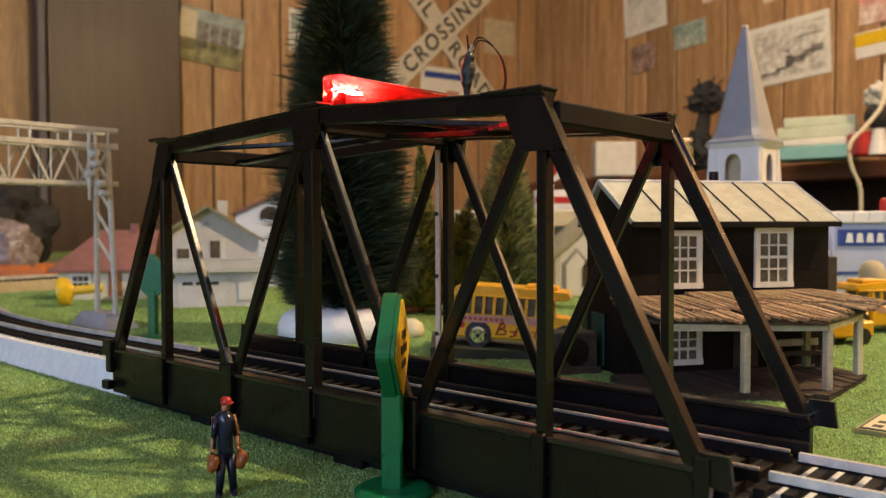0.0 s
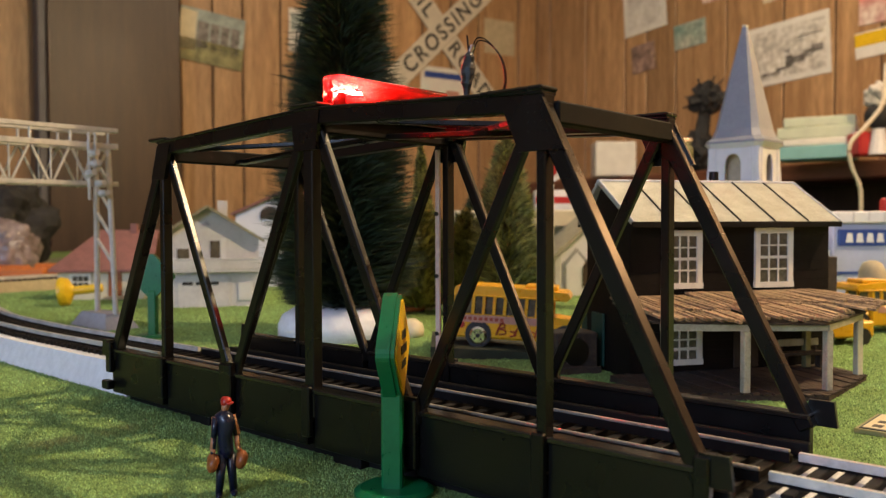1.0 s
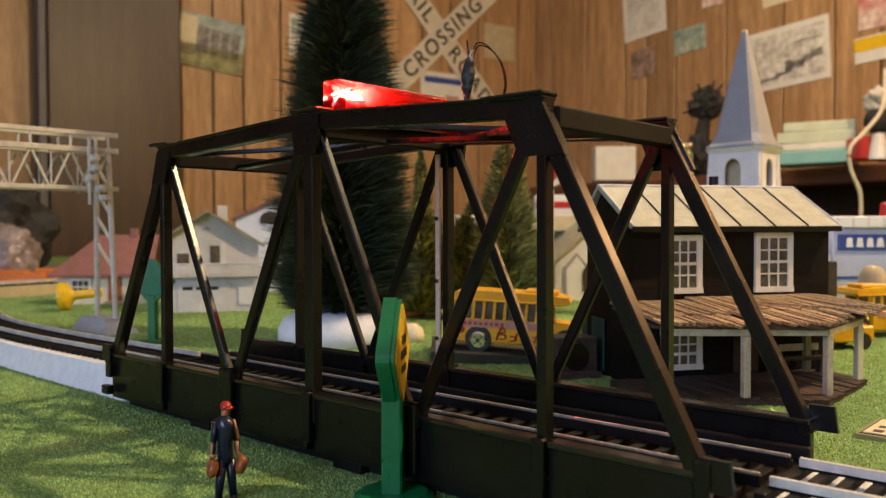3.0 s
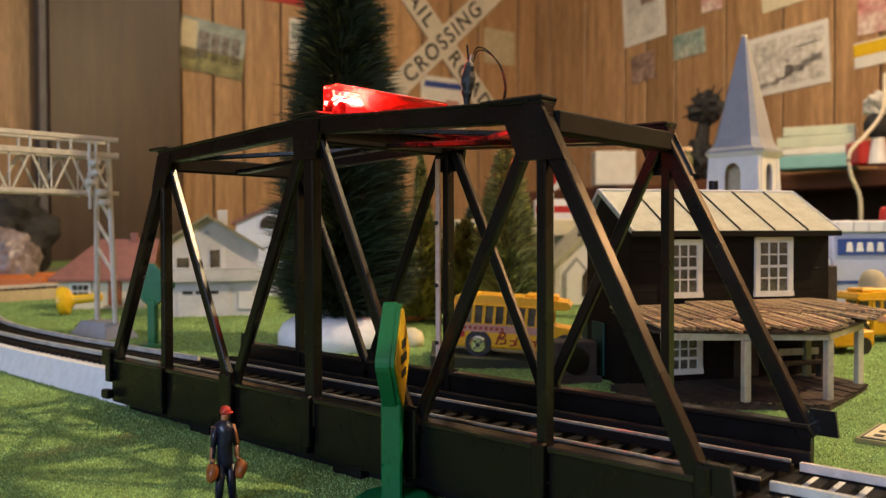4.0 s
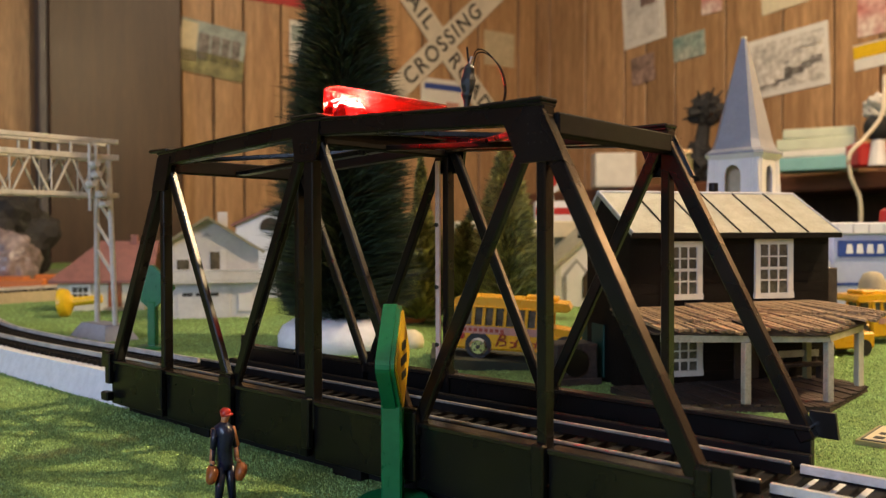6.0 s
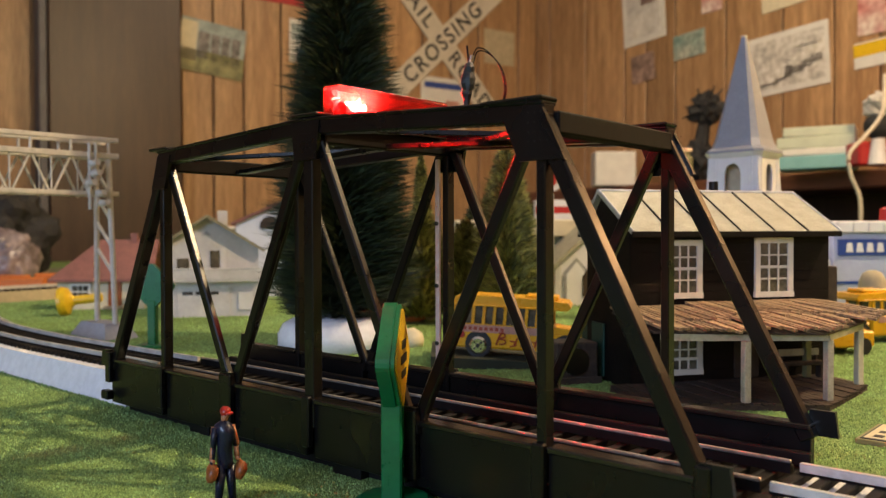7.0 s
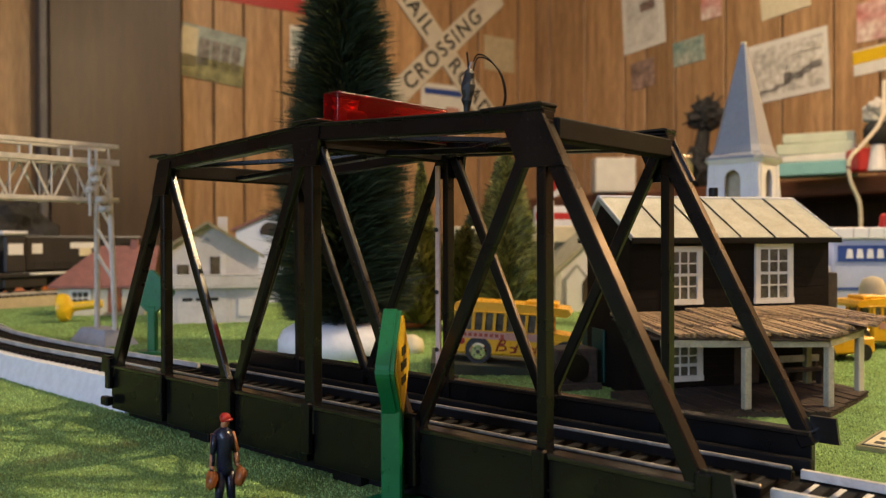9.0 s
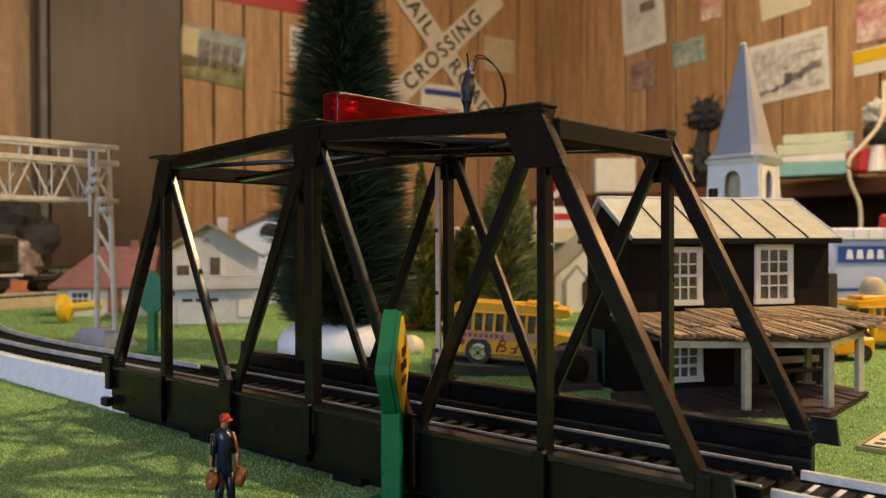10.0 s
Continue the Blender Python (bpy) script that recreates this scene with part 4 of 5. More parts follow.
def grey_house():
    t = thing("grey_garage_house", "grey two-storey model house with a gable and garage", "house", PLAN @ pose(-0.2125, 0.636, 0, 0, 0, 14))
    w, d = 0.068, 0.045
    outline = [(0, 0), (w, 0), (w, 0.053), (0.029, 0.0775), (0, 0.059)]
    part("wall", prism(bmesh.new(), outline, 0, d), M_GREYHOUSE, t)
    for a, b in (((-0.004, 0.0575), (0.029, 0.079)), ((0.029, 0.079), (w + 0.0045, 0.0515))):
        q = bmesh.new()
        beam(q, (a[0], d / 2 - 0.002, a[1]), (b[0], d / 2 - 0.002, b[1]), d + 0.008, 0.0022)
        part("roof", q, M_OLIVEROOF, t, "olive-tan roof slope")
    bal = part("balcony", bx(-0.002, w + 0.001, -0.006, -0.0002, 0.0275, 0.0295, 0.0003), M_GREYHOUSE, t)
    part("rail_panel", bx(-0.002, w + 0.001, -0.0062, -0.0054, 0.0295, 0.0375, 0.0003), M_GREYHOUSE, bal)
    part("top_rail", bx(-0.002, w + 0.001, -0.0066, -0.0050, 0.0375, 0.0385, 0.0002), M_WHITE, bal)
    part("balcony_door", bx(0.031, 0.038, -0.0006, -0.0001, 0.030, 0.052), M_PANE, t)
    part("door_frame", bx(0.0385, 0.043, -0.0007, -0.0001, 0.030, 0.054), M_WHITE, t)
    part("window", bx(0.006, 0.015, -0.0006, -0.0001, 0.036, 0.046), M_PANE, t)
    part("attic_vent", prism(bmesh.new(), [(0.024, 0.064), (0.032, 0.064), (0.028, 0.0675)], -0.0006, -0.0001), M_GREYBASE, t)
    g = part("garage_door", bx(0.006, 0.046, -0.0008, -0.0001, 0.0, 0.024, 0.0002), M_GREYHOUSE, t)
    for x in (0.010, 0.020, 0.0295):
        part("slot", bx(x, x + 0.0075, -0.0011, -0.0008, 0.0175, 0.0200), M_INK, g)
    part("lattice", bx(0.052, 0.063, -0.0012, -0.0001, 0.005, 0.019, 0.0002), M_WHITE, t)
    part("chimney", bx(0.036, 0.044, 0.02, 0.028, 0.068, 0.084, 0.0004), M_GREYHOUSE, t)


grey_house()


def arched_villa():
    t = thing("white_villa", "white model villa with an arched gable and red roof", "house", PLAN @ pose(-0.197, 0.86, 0))
    z0, top = 0.0, 0.100
    outline = [(-0.020, 0), (0.062, 0), (0.062, 0.082), (0.030, top - 0.004), (0.004, 0.089), (-0.020, 0.076)]
    part("wall", prism(bmesh.new(), outline, 0, 0.06), M_WHITE, t)
    arch = [(0.016 + 0.0105 * math.cos(radians(a)), 0.074 + 0.010 * math.sin(radians(a))) for a in range(-20, 201, 20)]
    part("arch_window", prism(bmesh.new(), arch, -0.0012, -0.0001), M_TRUNK, t, "dark arched opening")
    q = bmesh.new()
    beam(q, (-0.024, 0.03, 0.0755), (0.030, 0.03, top - 0.001), 0.07, 0.0025)
    part("roof", q, M_REDROOF, t, "red roof slope")
    q = bmesh.new()
    beam(q, (0.030, 0.03, top - 0.001), (0.066, 0.03, 0.082), 0.07, 0.0025)
    part("roof", q, M_REDROOF, t, "red roof slope")


arched_villa()


def red_cottage():
    t = thing("red_roof_cottage", "small cream model cottage with a dull red roof", "house", PLAN @ pose(-0.300, 0.735, 0, 0, 0, 8))
    part("wall", prism(bmesh.new(), [(-0.0235, 0), (0.0235, 0), (0.0235, 0.0290), (0, 0.0300), (-0.0235, 0.0290)], -0.036, 0.036, m=pose(0, 0, 0, 0, 0, 90)), M_CREAM, t)
    for s in (-1, 1):
        r = bmesh.new()
        q = [r.verts.new(v) for v in ((-0.0420, s * 0.0290, 0.0265), (0.0440, s * 0.0290, 0.0265), (0.0440, 0, 0.0605), (-0.0060, 0, 0.0605))]
        p = [r.verts.new(v.co - Vector((0, 0, 0.0024))) for v in q]
        r.faces.new(q)
        r.faces.new(p[::-1])
        for k in range(4):
            r.faces.new((q[k], q[(k + 1) % 4], p[(k + 1) % 4], p[k]))
        part("roof", r, M_REDROOF, t, "dull red roof slope")
    r = bmesh.new()
    q = [r.verts.new(v) for v in ((-0.0420, -0.0290, 0.0265), (-0.0420, 0.0290, 0.0265), (-0.0060, 0, 0.0605))]
    p = [r.verts.new(v.co - Vector((-0.0015, 0, 0.0024))) for v in q]
    r.faces.new(q)
    r.faces.new(p[::-1])
    for k in range(3):
        r.faces.new((q[k], q[(k + 1) % 3], p[(k + 1) % 3], p[k]))
    part("roof", r, M_REDROOF, t, "dull red hipped roof end")
    part("door", bx(0.006, 0.017, -0.0244, -0.0236, 0.002, 0.026), M_BAGBROWN, t, "brown door")
    window_part(t, pose(-0.026, -0.0236, 0.008), 0.018, 0.015, 3, 2)
    part("step", bx(0.003, 0.020, -0.030, -0.0236, 0.0, 0.003, 0.0004), M_TAN, t)
    part("chimney", bx(0.020, 0.026, -0.003, 0.003, 0.054, 0.066, 0.0004), M_REDROOF, t)


red_cottage()


def signal_gantry():
    """Silver signal bridge that spans the approach track."""
    t = thing("signal_gantry", "silver plastic signal gantry spanning the track", "signal gantry", pose(-0.2145, 0.1035, 0))
    b = bmesh.new()
    rs = []
    for a, c, z in ((0.0240, 0.011, 0.0), (0.0160, 0.007, 0.0095)):
        rs.append([b.verts.new(p) for p in ((-a, -c, z), (a, -c, z), (a, c, z), (-a, c, z))])
    b.faces.new(rs[0])
    b.faces.new(rs[1])
    for i in range(4):
        b.faces.new((rs[0][i], rs[0][(i + 1) % 4], rs[1][(i + 1) % 4], rs[1][i]))
    foot = part("foot_block", b, M_GREYBASE, t, "pale grey sloped foot")
    foot2 = again("foot_block", foot, t, pose(0, -0.17, 0))
    for y in (0.0, -0.17):
        for d0, d1 in ((-0.0085, -0.0080), (0.0155, 0.0080)):
            part("column", rod(bmesh.new(), (d0, y, 0.009), (d1, y, 0.115), 0.0018, n=8), M_SILVER, t)
        for k in range(4):
            z = 0.040 + k * 0.0165
            r = 0.0155 - 0.0071 * (z - 0.009) / 0.106
            q = bmesh.new()
            beam(q, (-0.0082, y, z + 0.0165), (r, y, z), 0.0014, 0.0016)
            part("lattice_bar", q, M_SILVER, t)
    for x in (-0.0085, 0.0085):
        for z, r in ((0.1235, 0.0014), (0.1135, 0.0017), (0.0900, 0.0014)):
            part("long_bar", bx(x - r, x + r, -0.178, 0.006, z - r, z + r, 0.0003), M_SILVER, t)
        for k in range(8):
            y = 0.0 - k * 0.0235
            part("rail_post", rod(bmesh.new(), (x, y, 0.1135), (x, y, 0.1235), 0.0009, n=6), M_SILVER, t)
            for y1 in (y - 0.01175,):
                for ya, yb in ((y, y1), (y - 0.0235, y1)):
                    q = bmesh.new()
                    beam(q, (x, ya, 0.113), (x, yb, 0.0880), 0.0012, 0.0012)
                    part("web_bar", q, M_SILVER, t)
            part("hanger", rod(bmesh.new(), (x, y - 0.01175, 0.113), (x, y - 0.01175, 0.088), 0.0006, n=6), M_SILVER, t)
    for k in range(9):
        y = 0.004 - k * 0.021
        part("cross_bar", bx(-0.0085, 0.0085, y - 0.0008, y + 0.0008, 0.1127, 0.1143), M_SILVER, t)
    # signal heads near the post
    for y, z in ((-0.012, 0.108), (-0.014, 0.096), (-0.008, 0.090), (-0.011, 0.102), (-0.006, 0.084)):
        h = part("signal_head", rod(bmesh.new(), (0.011, y, z), (0.016, y, z), 0.0023, 0.0020, 12), M_SILVER, t)
        part("hood", rod(bmesh.new(), (0.016, y, z), (0.019, y, z + 0.0004), 0.0015, 0.0018, 12), M_SILVER, h)
    for y in (-0.009, -0.013):
        part("drop_bar", rod(bmesh.new(), (0.0105, y, 0.080), (0.0105, y, 0.121), 0.0011, n=8), M_SILVER, t)


signal_gantry()


def yellow_funnel():
    t = thing("yellow_funnel", "yellow plastic funnel lying on the grass mat", "toy part", PLAN @ pose(-0.3010, 0.655, 0.0116))
    q = lathe(bmesh.new(), [(0.0115, -0.0045), (0.0118, -0.002), (0.0105, 0.0015), (0.006, 0.004), (0.0036, 0.006), (0.0034, 0.027), (0.003, 0.0275)], 24)
    part("funnel", q, M_YELLOW, t, m=pose(0, 0, 0, 0, 84, 8), smooth=False)


yellow_funnel()


def bus(name, label, m):
    t = thing(name, label, "bus", m, group="yellow toy buses")
    L, w = 0.065, 0.0250
    part("lower_body", bx(-0.0025, L - 0.018, 0, w, 0.0045, 0.0162, 0.0010), M_BUS, t)
    b = bmesh.new()
    prism(b, [(-0.0012, 0.0250), (L - 0.0105, 0.0246), (L - 0.0085, 0.0262), (L - 0.0100, 0.0285), (0.040, 0.0296), (0.007, 0.0300), (0.0008, 0.0292)], 0.0002, w - 0.0002)
    part("roof", b, M_BUS, t)
    part("drip_rail", bx(-0.001, L - 0.013, -0.0004, w + 0.0004, 0.0249, 0.0256, 0.0002), M_BUS, t)
    part("roof_hatch", bx(0.034, 0.050, 0.005, w - 0.005, 0.0290, 0.0312, 0.0005), M_BUS, t)
    part("inside", prism(bmesh.new(), [(-0.0004, 0.0160), (L - 0.0195, 0.0160), (L - 0.0195, 0.0252), (0.0004, 0.0252)], 0.0014, w - 0.0014), M_PANE, t, "dim interior behind the windows")
    for y in (0.0002, w - 0.0012):
        for k in range(10):
            x = -0.0016 + k * 0.00515
            lean = 0.0010 if k == 0 else 0.0004
            part("pillar", prism(bmesh.new(), [(x, 0.0160), (x + 0.0015, 0.0160), (x + 0.0015 + lean, 0.0252), (x + lean, 0.0252)], y, y + 0.0010), M_BUS, t)
    part("hood", prism(bmesh.new(), [(L - 0.019, 0.0065), (L, 0.0065), (L + 0.0005, 0.0120), (L - 0.002, 0.0148), (L - 0.019, 0.0168)], 0.0035, w - 0.0035), M_BUS, t, "yellow bonnet")
    for y in (0.0005, w - 0.0040):
        part("fender", bx(L - 0.0175, L - 0.0005, y, y + 0.0035, 0.0095, 0.0128, 0.0012), M_BUS, t)
    part("bumper", bx(L, L + 0.0018, 0.002, w - 0.002, 0.0048, 0.0080, 0.0004), M_DECK, t, "black bumper")
    part("windscreen", bx(L - 0.0192, L - 0.0180, 0.002, w - 0.002, 0.0165, 0.0248), M_PANE, t)
    for y in (0.0010, w / 2 - 0.0006, w - 0.0022):
        part("windscreen_post", bx(L - 0.0182, L - 0.0170, y, y + 0.0012, 0.0160, 0.0250), M_BUS, t)
    for y in (-0.0003, w):
        part("side_stripe", bx(0.001, L - 0.022, y, y + 0.0003, 0.0122, 0.0158), M_PINK, t, "pink stripe with small print")
    for k in range(8):
        part("print_bar", bx(0.0050 + k * 0.0026, 0.0067 + k * 0.0026, -0.0005, -0.0003, 0.0132, 0.0148), M_SCRIPT, t)
    # brush lettering, too loose to read: slanted strokes and bows
    for dx, h in ((0.0, 0.0066), (0.0085, 0.0050), (0.0118, 0.0062), (0.0185, 0.0062)):
        q = tube(bmesh.new(), curve_points([(0.0215 + dx, -0.0004, 0.0066), (0.0228 + dx, -0.0004, 0.0066 + h * 0.6), (0.0246 + dx, -0.0004, 0.0066 + h)], 4), 0.0005, 6)
        part("script_stroke", q, M_SCRIPT, t)
    for dx, z in ((0.0, 0.0112), (0.0004, 0.0082), (0.0055, 0.0076), (0.0150, 0.0078), (0.0210, 0.0082)):
        q = tube(bmesh.new(), curve_points([(0.0226 + dx, -0.0004, z + 0.0013), (0.0252 + dx, -0.0004, z + 0.0010), (0.0254 + dx, -0.0004, z - 0.0006), (0.0226 + dx, -0.0004, z - 0.0012)], 4), 0.00042, 6)
        part("script_stroke", q, M_SCRIPT, t)
    part("badge", rod(bmesh.new(), (0.0042, -0.0005, 0.0108), (0.0042, 0.0, 0.0108), 0.0018, n=14), M_REDPAINT, t)
    for x in (0.0127, L - 0.0105):
        for y, s in ((-0.0004, -1), (w + 0.0004, 1)):
            wh = part("wheel", rod(bmesh.new(), (x, y, 0.0054), (x, y - s * 0.0045, 0.0054), 0.0054, n=20), M_TYRE, t)
            part("rim", rod(bmesh.new(), (x, y, 0.0058), (x, y + s * 0.0007, 0.0058), 0.0044, 0.0034, 16), M_CHROME, wh, "chrome wheel rim")
            part("hub", rod(bmesh.new(), (x, y + s * 0.0007, 0.0058), (x, y + s * 0.0013, 0.0058), 0.0010, n=10), M_TYRE, wh)
            for k in range(4):
                a = radians(45 + 90 * k)
                part("rim_hole", rod(bmesh.new(), (x + 0.0022 * math.cos(a), y + s * 0.0005, 0.0058 + 0.0022 * math.sin(a)), (x + 0.0022 * math.cos(a), y + s * 0.0009, 0.0058 + 0.0022 * math.sin(a)), 0.0005, n=8), M_TYRE, wh)
            part("arch", rod(bmesh.new(), (x, y + (0.0003 if s < 0 else -0.0003), 0.0066), (x, y - s * 0.004, 0.0066), 0.0065, n=20), M_TYRE, t)
    return t


BUS = bus("school_bus", "yellow toy bus with chrome wheels and red side lettering", PLAN @ pose(0.0042, 0.400, 0.0050, 0, 2.6, -11))
copy_thing(BUS, PLAN @ pose(0.292, 0.505, 0, 0, 0, 187))


def pickup():
    t = thing("yellow_truck", "yellow toy truck parked behind the porch", "toy truck", PLAN @ pose(0.193, 0.425, 0, 0, 0, 12))
    part("body", bx(0, 0.036, 0, 0.018, 0.004, 0.0125, 0.001), M_BUS, t)
    part("cab", bx(0.010, 0.026, 0.001, 0.017, 0.0125, 0.0215, 0.0015), M_BUS, t)
    for x in (0.011, 0.0185):
        part("window", bx(x, x + 0.006, 0.0004, 0.0009, 0.0140, 0.0195), M_PANE, t)
    for x in (0.007, 0.029):
        for y in (-0.0004, 0.0164):
            part("wheel", rod(bmesh.new(), (x, y, 0.0045), (x, y + 0.002, 0.0045), 0.0045, n=16), M_TYRE, t)


pickup()


def service_building():
    t = thing("blue_white_service_building", "pale blue toy service building with a dark blue sign", "toy building", PLAN @ pose(0.2850, 0.60, 0, 0, 0, 4))
    part("wall", bx(0, 0.14, 0, 0.07, 0, 0.0645, 0.001), M_PALEBLUE, t)
    c = part("canopy", bx(-0.003, 0.143, -0.004, 0.073, 0.0645, 0.0730, 0.0008), M_WHITE, t, "white roof parapet")
    for k in range(12):
        part("parapet_rib", bx(0.001 + k * 0.0118, 0.0018 + k * 0.0118, -0.0045, -0.004, 0.0650, 0.0725), M_GREYHOUSE, c)
    part("lower_band", bx(0, 0.14, -0.0006, -0.0001, 0.027, 0.029), M_BLUE, t)
    s = part("sign_panel", bx(0.0035, 0.052, -0.0014, -0.0002, 0.0478, 0.0596, 0.0002), M_BLUE, t, "dark blue sign panel with white marks")
    for k in range(4):
        part("sign_mark", prism(bmesh.new(), [(0.009 + k * 0.0078, 0.0503), (0.0145 + k * 0.0078, 0.0503), (0.0135 + k * 0.0078, 0.0571), (0.010 + k * 0.0078, 0.0571)], -0.0018, -0.0014), M_WHITE, s)
    r = thing("red_barrel", "small red plastic barrel on the building roof", "toy barrel", PLAN @ pose(0.334, 0.615, 0.0730))
    part("cap", lathe(bmesh.new(), [(0.0068, 0.0), (0.0062, 0.009), (0.0045, 0.0105)], 16), M_REDPLASTIC, r)
    h = thing("straw_dome", "rounded straw-coloured model haystack beside the building", "haystack", PLAN @ pose(0.280, 0.535, 0))
    part("hay", lathe(bmesh.new(), [(0.0085, 0.0), (0.0090, 0.02), (0.0082, 0.033), (0.0055, 0.0385), (0.002, 0.040)], 18), M_TAN, h, smooth=True)


service_building()


def small_layout_things():
    # ramp in the dark green of shaded grass, and platform strips behind the bridge
    r = thing("road_strip", "sloping ramp under the yellow bus, coloured dark like shaded grass", "road ramp", PLAN @ pose(0.02, 0.40, 0))
    part("ramp", prism(bmesh.new(), [(-0.026, 0.0), (0.075, 0.0), (-0.026, 0.0062)], -0.012, 0.045), M_SHADEGROUND, r)
    p = thing("wooden_platform", "low weathered wooden platform beside the bridge", "platform", pose(0.112, W + 0.020, 0))
    for k in range(4):
        part("board", bx(-0.034, 0.036 - 0.003 * k, 0.001 + k * 0.0052, 0.0058 + k * 0.0052, 0.0, 0.0042 + 0.0003 * (k % 2), 0.0003), M_PORCH, p)
    # flat yellow card
    c = thing("yellow_card", "yellow printed sign card lying on the grass", "card", PLAN @ pose(0.1252, 0.249, 0.0016, 0, 0, -42))
    part("card", bx(0, 0.042, 0, 0.026, -0.0016, 0.0, 0.0002), M_OLIVEPRINT, c)
    part("border", bx(0.0012, 0.0408, 0.0012, 0.0248, 0.0, 0.0002), M_INK, c)
    part("face", bx(0.0020, 0.0400, 0.0020, 0.0240, 0.0002, 0.0004), M_CREAM, c, "yellow printed face")
    for k in range(8):
        part("print_bar", bx(0.004 + k * 0.0042, 0.0068 + k * 0.0042, 0.0040, 0.0072, 0.0004, 0.0005), M_INK, c)
        part("print_bar", bx(0.004 + k * 0.0042, 0.0065 + k * 0.0042, 0.0105, 0.0135, 0.0004, 0.0005), M_INK, c)
    # brown crate with a round hole, by the house
    b = thing("brown_hut", "small dark brown hut with a round black opening", "hut", PLAN @ pose(0.0560, 0.350, 0, 0, 0, 14))
    part("wall", bx(-0.0080, 0.0110, 0, 0.016, 0, 0.0175, 0.0006), M_PORCH, b)
    part("opening", rod(bmesh.new(), (0.0005, -0.0006, 0.0095), (0.0005, 0.0, 0.0095), 0.0060, n=20), M_BLACK, b, "round black opening")
    part("sill", bx(-0.0090, 0.0120, -0.002, -0.0008, 0.0, 0.003, 0.0003), M_PORCH, b)
    g = thing("teal_post_box", "dark teal plastic booth beside the house", "booth", PLAN @ pose(0.0705, 0.378, 0, 0, 0, 14))
    part("wall", bx(-0.004, 0.004, 0, 0.008, 0, 0.026, 0.0006), M_TEAL, g)
    part("cap", bx(-0.0048, 0.0048, -0.0008, 0.0088, 0.026, 0.0275, 0.0005), M_TEAL, g)
    # a toppled orange and beige toy, far behind the sign
    o = thing("orange_toy", "orange and beige toy lying on the mat", "toy", PLAN @ pose(-0.021, 0.60, 0))
    part("body", lathe(bmesh.new(), [(0.003, -0.010), (0.0048, -0.006), (0.0045, 0.004), (0.0025, 0.010)], 14), M_ORANGE, o, m=pose(0, 0, 0.0047, 0, 84, 0), smooth=True)
    part("head", ball(bmesh.new(), (0.011, 0, 0.0062), 0.0048, n=14), M_TAN, o, "beige rounded end", smooth=True)
    # cream lump that is part of the big tree's base
    y = thing("cream_pebble", "cream rounded lump belonging to the big tree's base", "pebble", PLAN @ pose(-0.018, 0.468, 0))
    part("pebble", lathe(bmesh.new(), [(0.0065, 0.0), (0.0072, 0.004), (0.006, 0.008), (0.002, 0.0105)], 16), M_CREAM, y, smooth=True)
    # red and white blocks for a Christmas figure in the trees, cream roofs behind them
    s = thing("red_toy_house", "red and white blocks for a Christmas figure behind the pines", "toy building", PLAN @ pose(-0.020, 0.68, 0))
    part("wall", bx(-0.012, 0.014, 0, 0.03, 0.0, 0.048, 0.0008), M_REDPLASTIC, s)
    part("top", bx(-0.008, 0.010, -0.001, 0.02, 0.048, 0.060, 0.002), M_WHITE, s)
    f = thing("long_cream_shed", "long cream flat-roofed model shed behind the trees", "toy building", PLAN @ pose(0.015, 0.80, 0))
    part("wall", bx(0, 0.13, 0, 0.06, 0, 0.062, 0.0008), M_GREYGREEN, f)
    part("roof_band", bx(-0.004, 0.134, -0.005, 0.065, 0.062, 0.078, 0.0010), M_CREAM, f, "cream roof band")
    for k in range(5):
        part("window", bx(0.010 + k * 0.025, 0.024 + k * 0.025, -0.0008, -0.0001, 0.035, 0.054), M_PANE, f)
    # striped van and round badge sign
    v = thing("striped_toy_van", "red and white striped toy van on the back shed", "toy van", PLAN @ pose(0.130, 0.90, 0.0))
    part("body", bx(-0.030, 0.020, 0, 0.03, 0.0, 0.070, 0.001), M_DARKGREY, v)
    for k in range(4):
        part("stripe", bx(-0.028, 0.018, -0.0008, -0.0001, 0.072 + k * 0.0075, 0.0795 + k * 0.0075), M_REDPLASTIC if k % 2 == 0 else M_WHITE, v)
    part("upper", bx(-0.028, 0.018, 0.0, 0.028, 0.070, 0.102, 0.001), M_WHITE, v)
    q = thing("round_badge_sign", "white rounded sign with a red emblem on a post", "sign", PLAN @ pose(0.098, 0.735, 0))
    part("post", rod(bmesh.new(), (0, 0, 0), (0, 0, 0.100), 0.0012, n=8), M_SILVER, q)
    pts = [(0.0095 * math.cos(radians(a)) * (0.8 if a < 180 else 1), 0.115 + 0.016 * math.sin(radians(a)) * (1.25 if a < 180 else 0.8)) for a in range(0, 360, 20)]
    part("board", prism(bmesh.new(), pts, -0.001, 0.001), M_WHITE, q)
    part("emblem", prism(bmesh.new(), [(x * 0.5, 0.114 + (z - 0.115) * 0.5) for x, z in pts], -0.0016, -0.001), M_REDPLASTIC, q, "red emblem")
    # things on the table's far corner
    bag = thing("plastic_bag", "cloudy crumpled plastic bag at the table's edge", "bag", PLAN @ pose(-0.585, 1.10, 0))
    bq = bmesh.new()
    bmesh.ops.create_icosphere(bq, subdivisions=5, radius=0.05)
    for ve in bq.verts:
        n = noise.noise(ve.co * 26) * 0.014 + abs(noise.noise(ve.co * 55)) * 0.008 + abs(noise.noise(ve.co * 130)) * 0.0015
        ve.co = ve.co * 0.82 + ve.co.normalized() * n
        ve.co.z = max(ve.co.z * 0.95, -0.032) + 0.032
    part("bag", bq, M_BAG, bag, smooth=True)
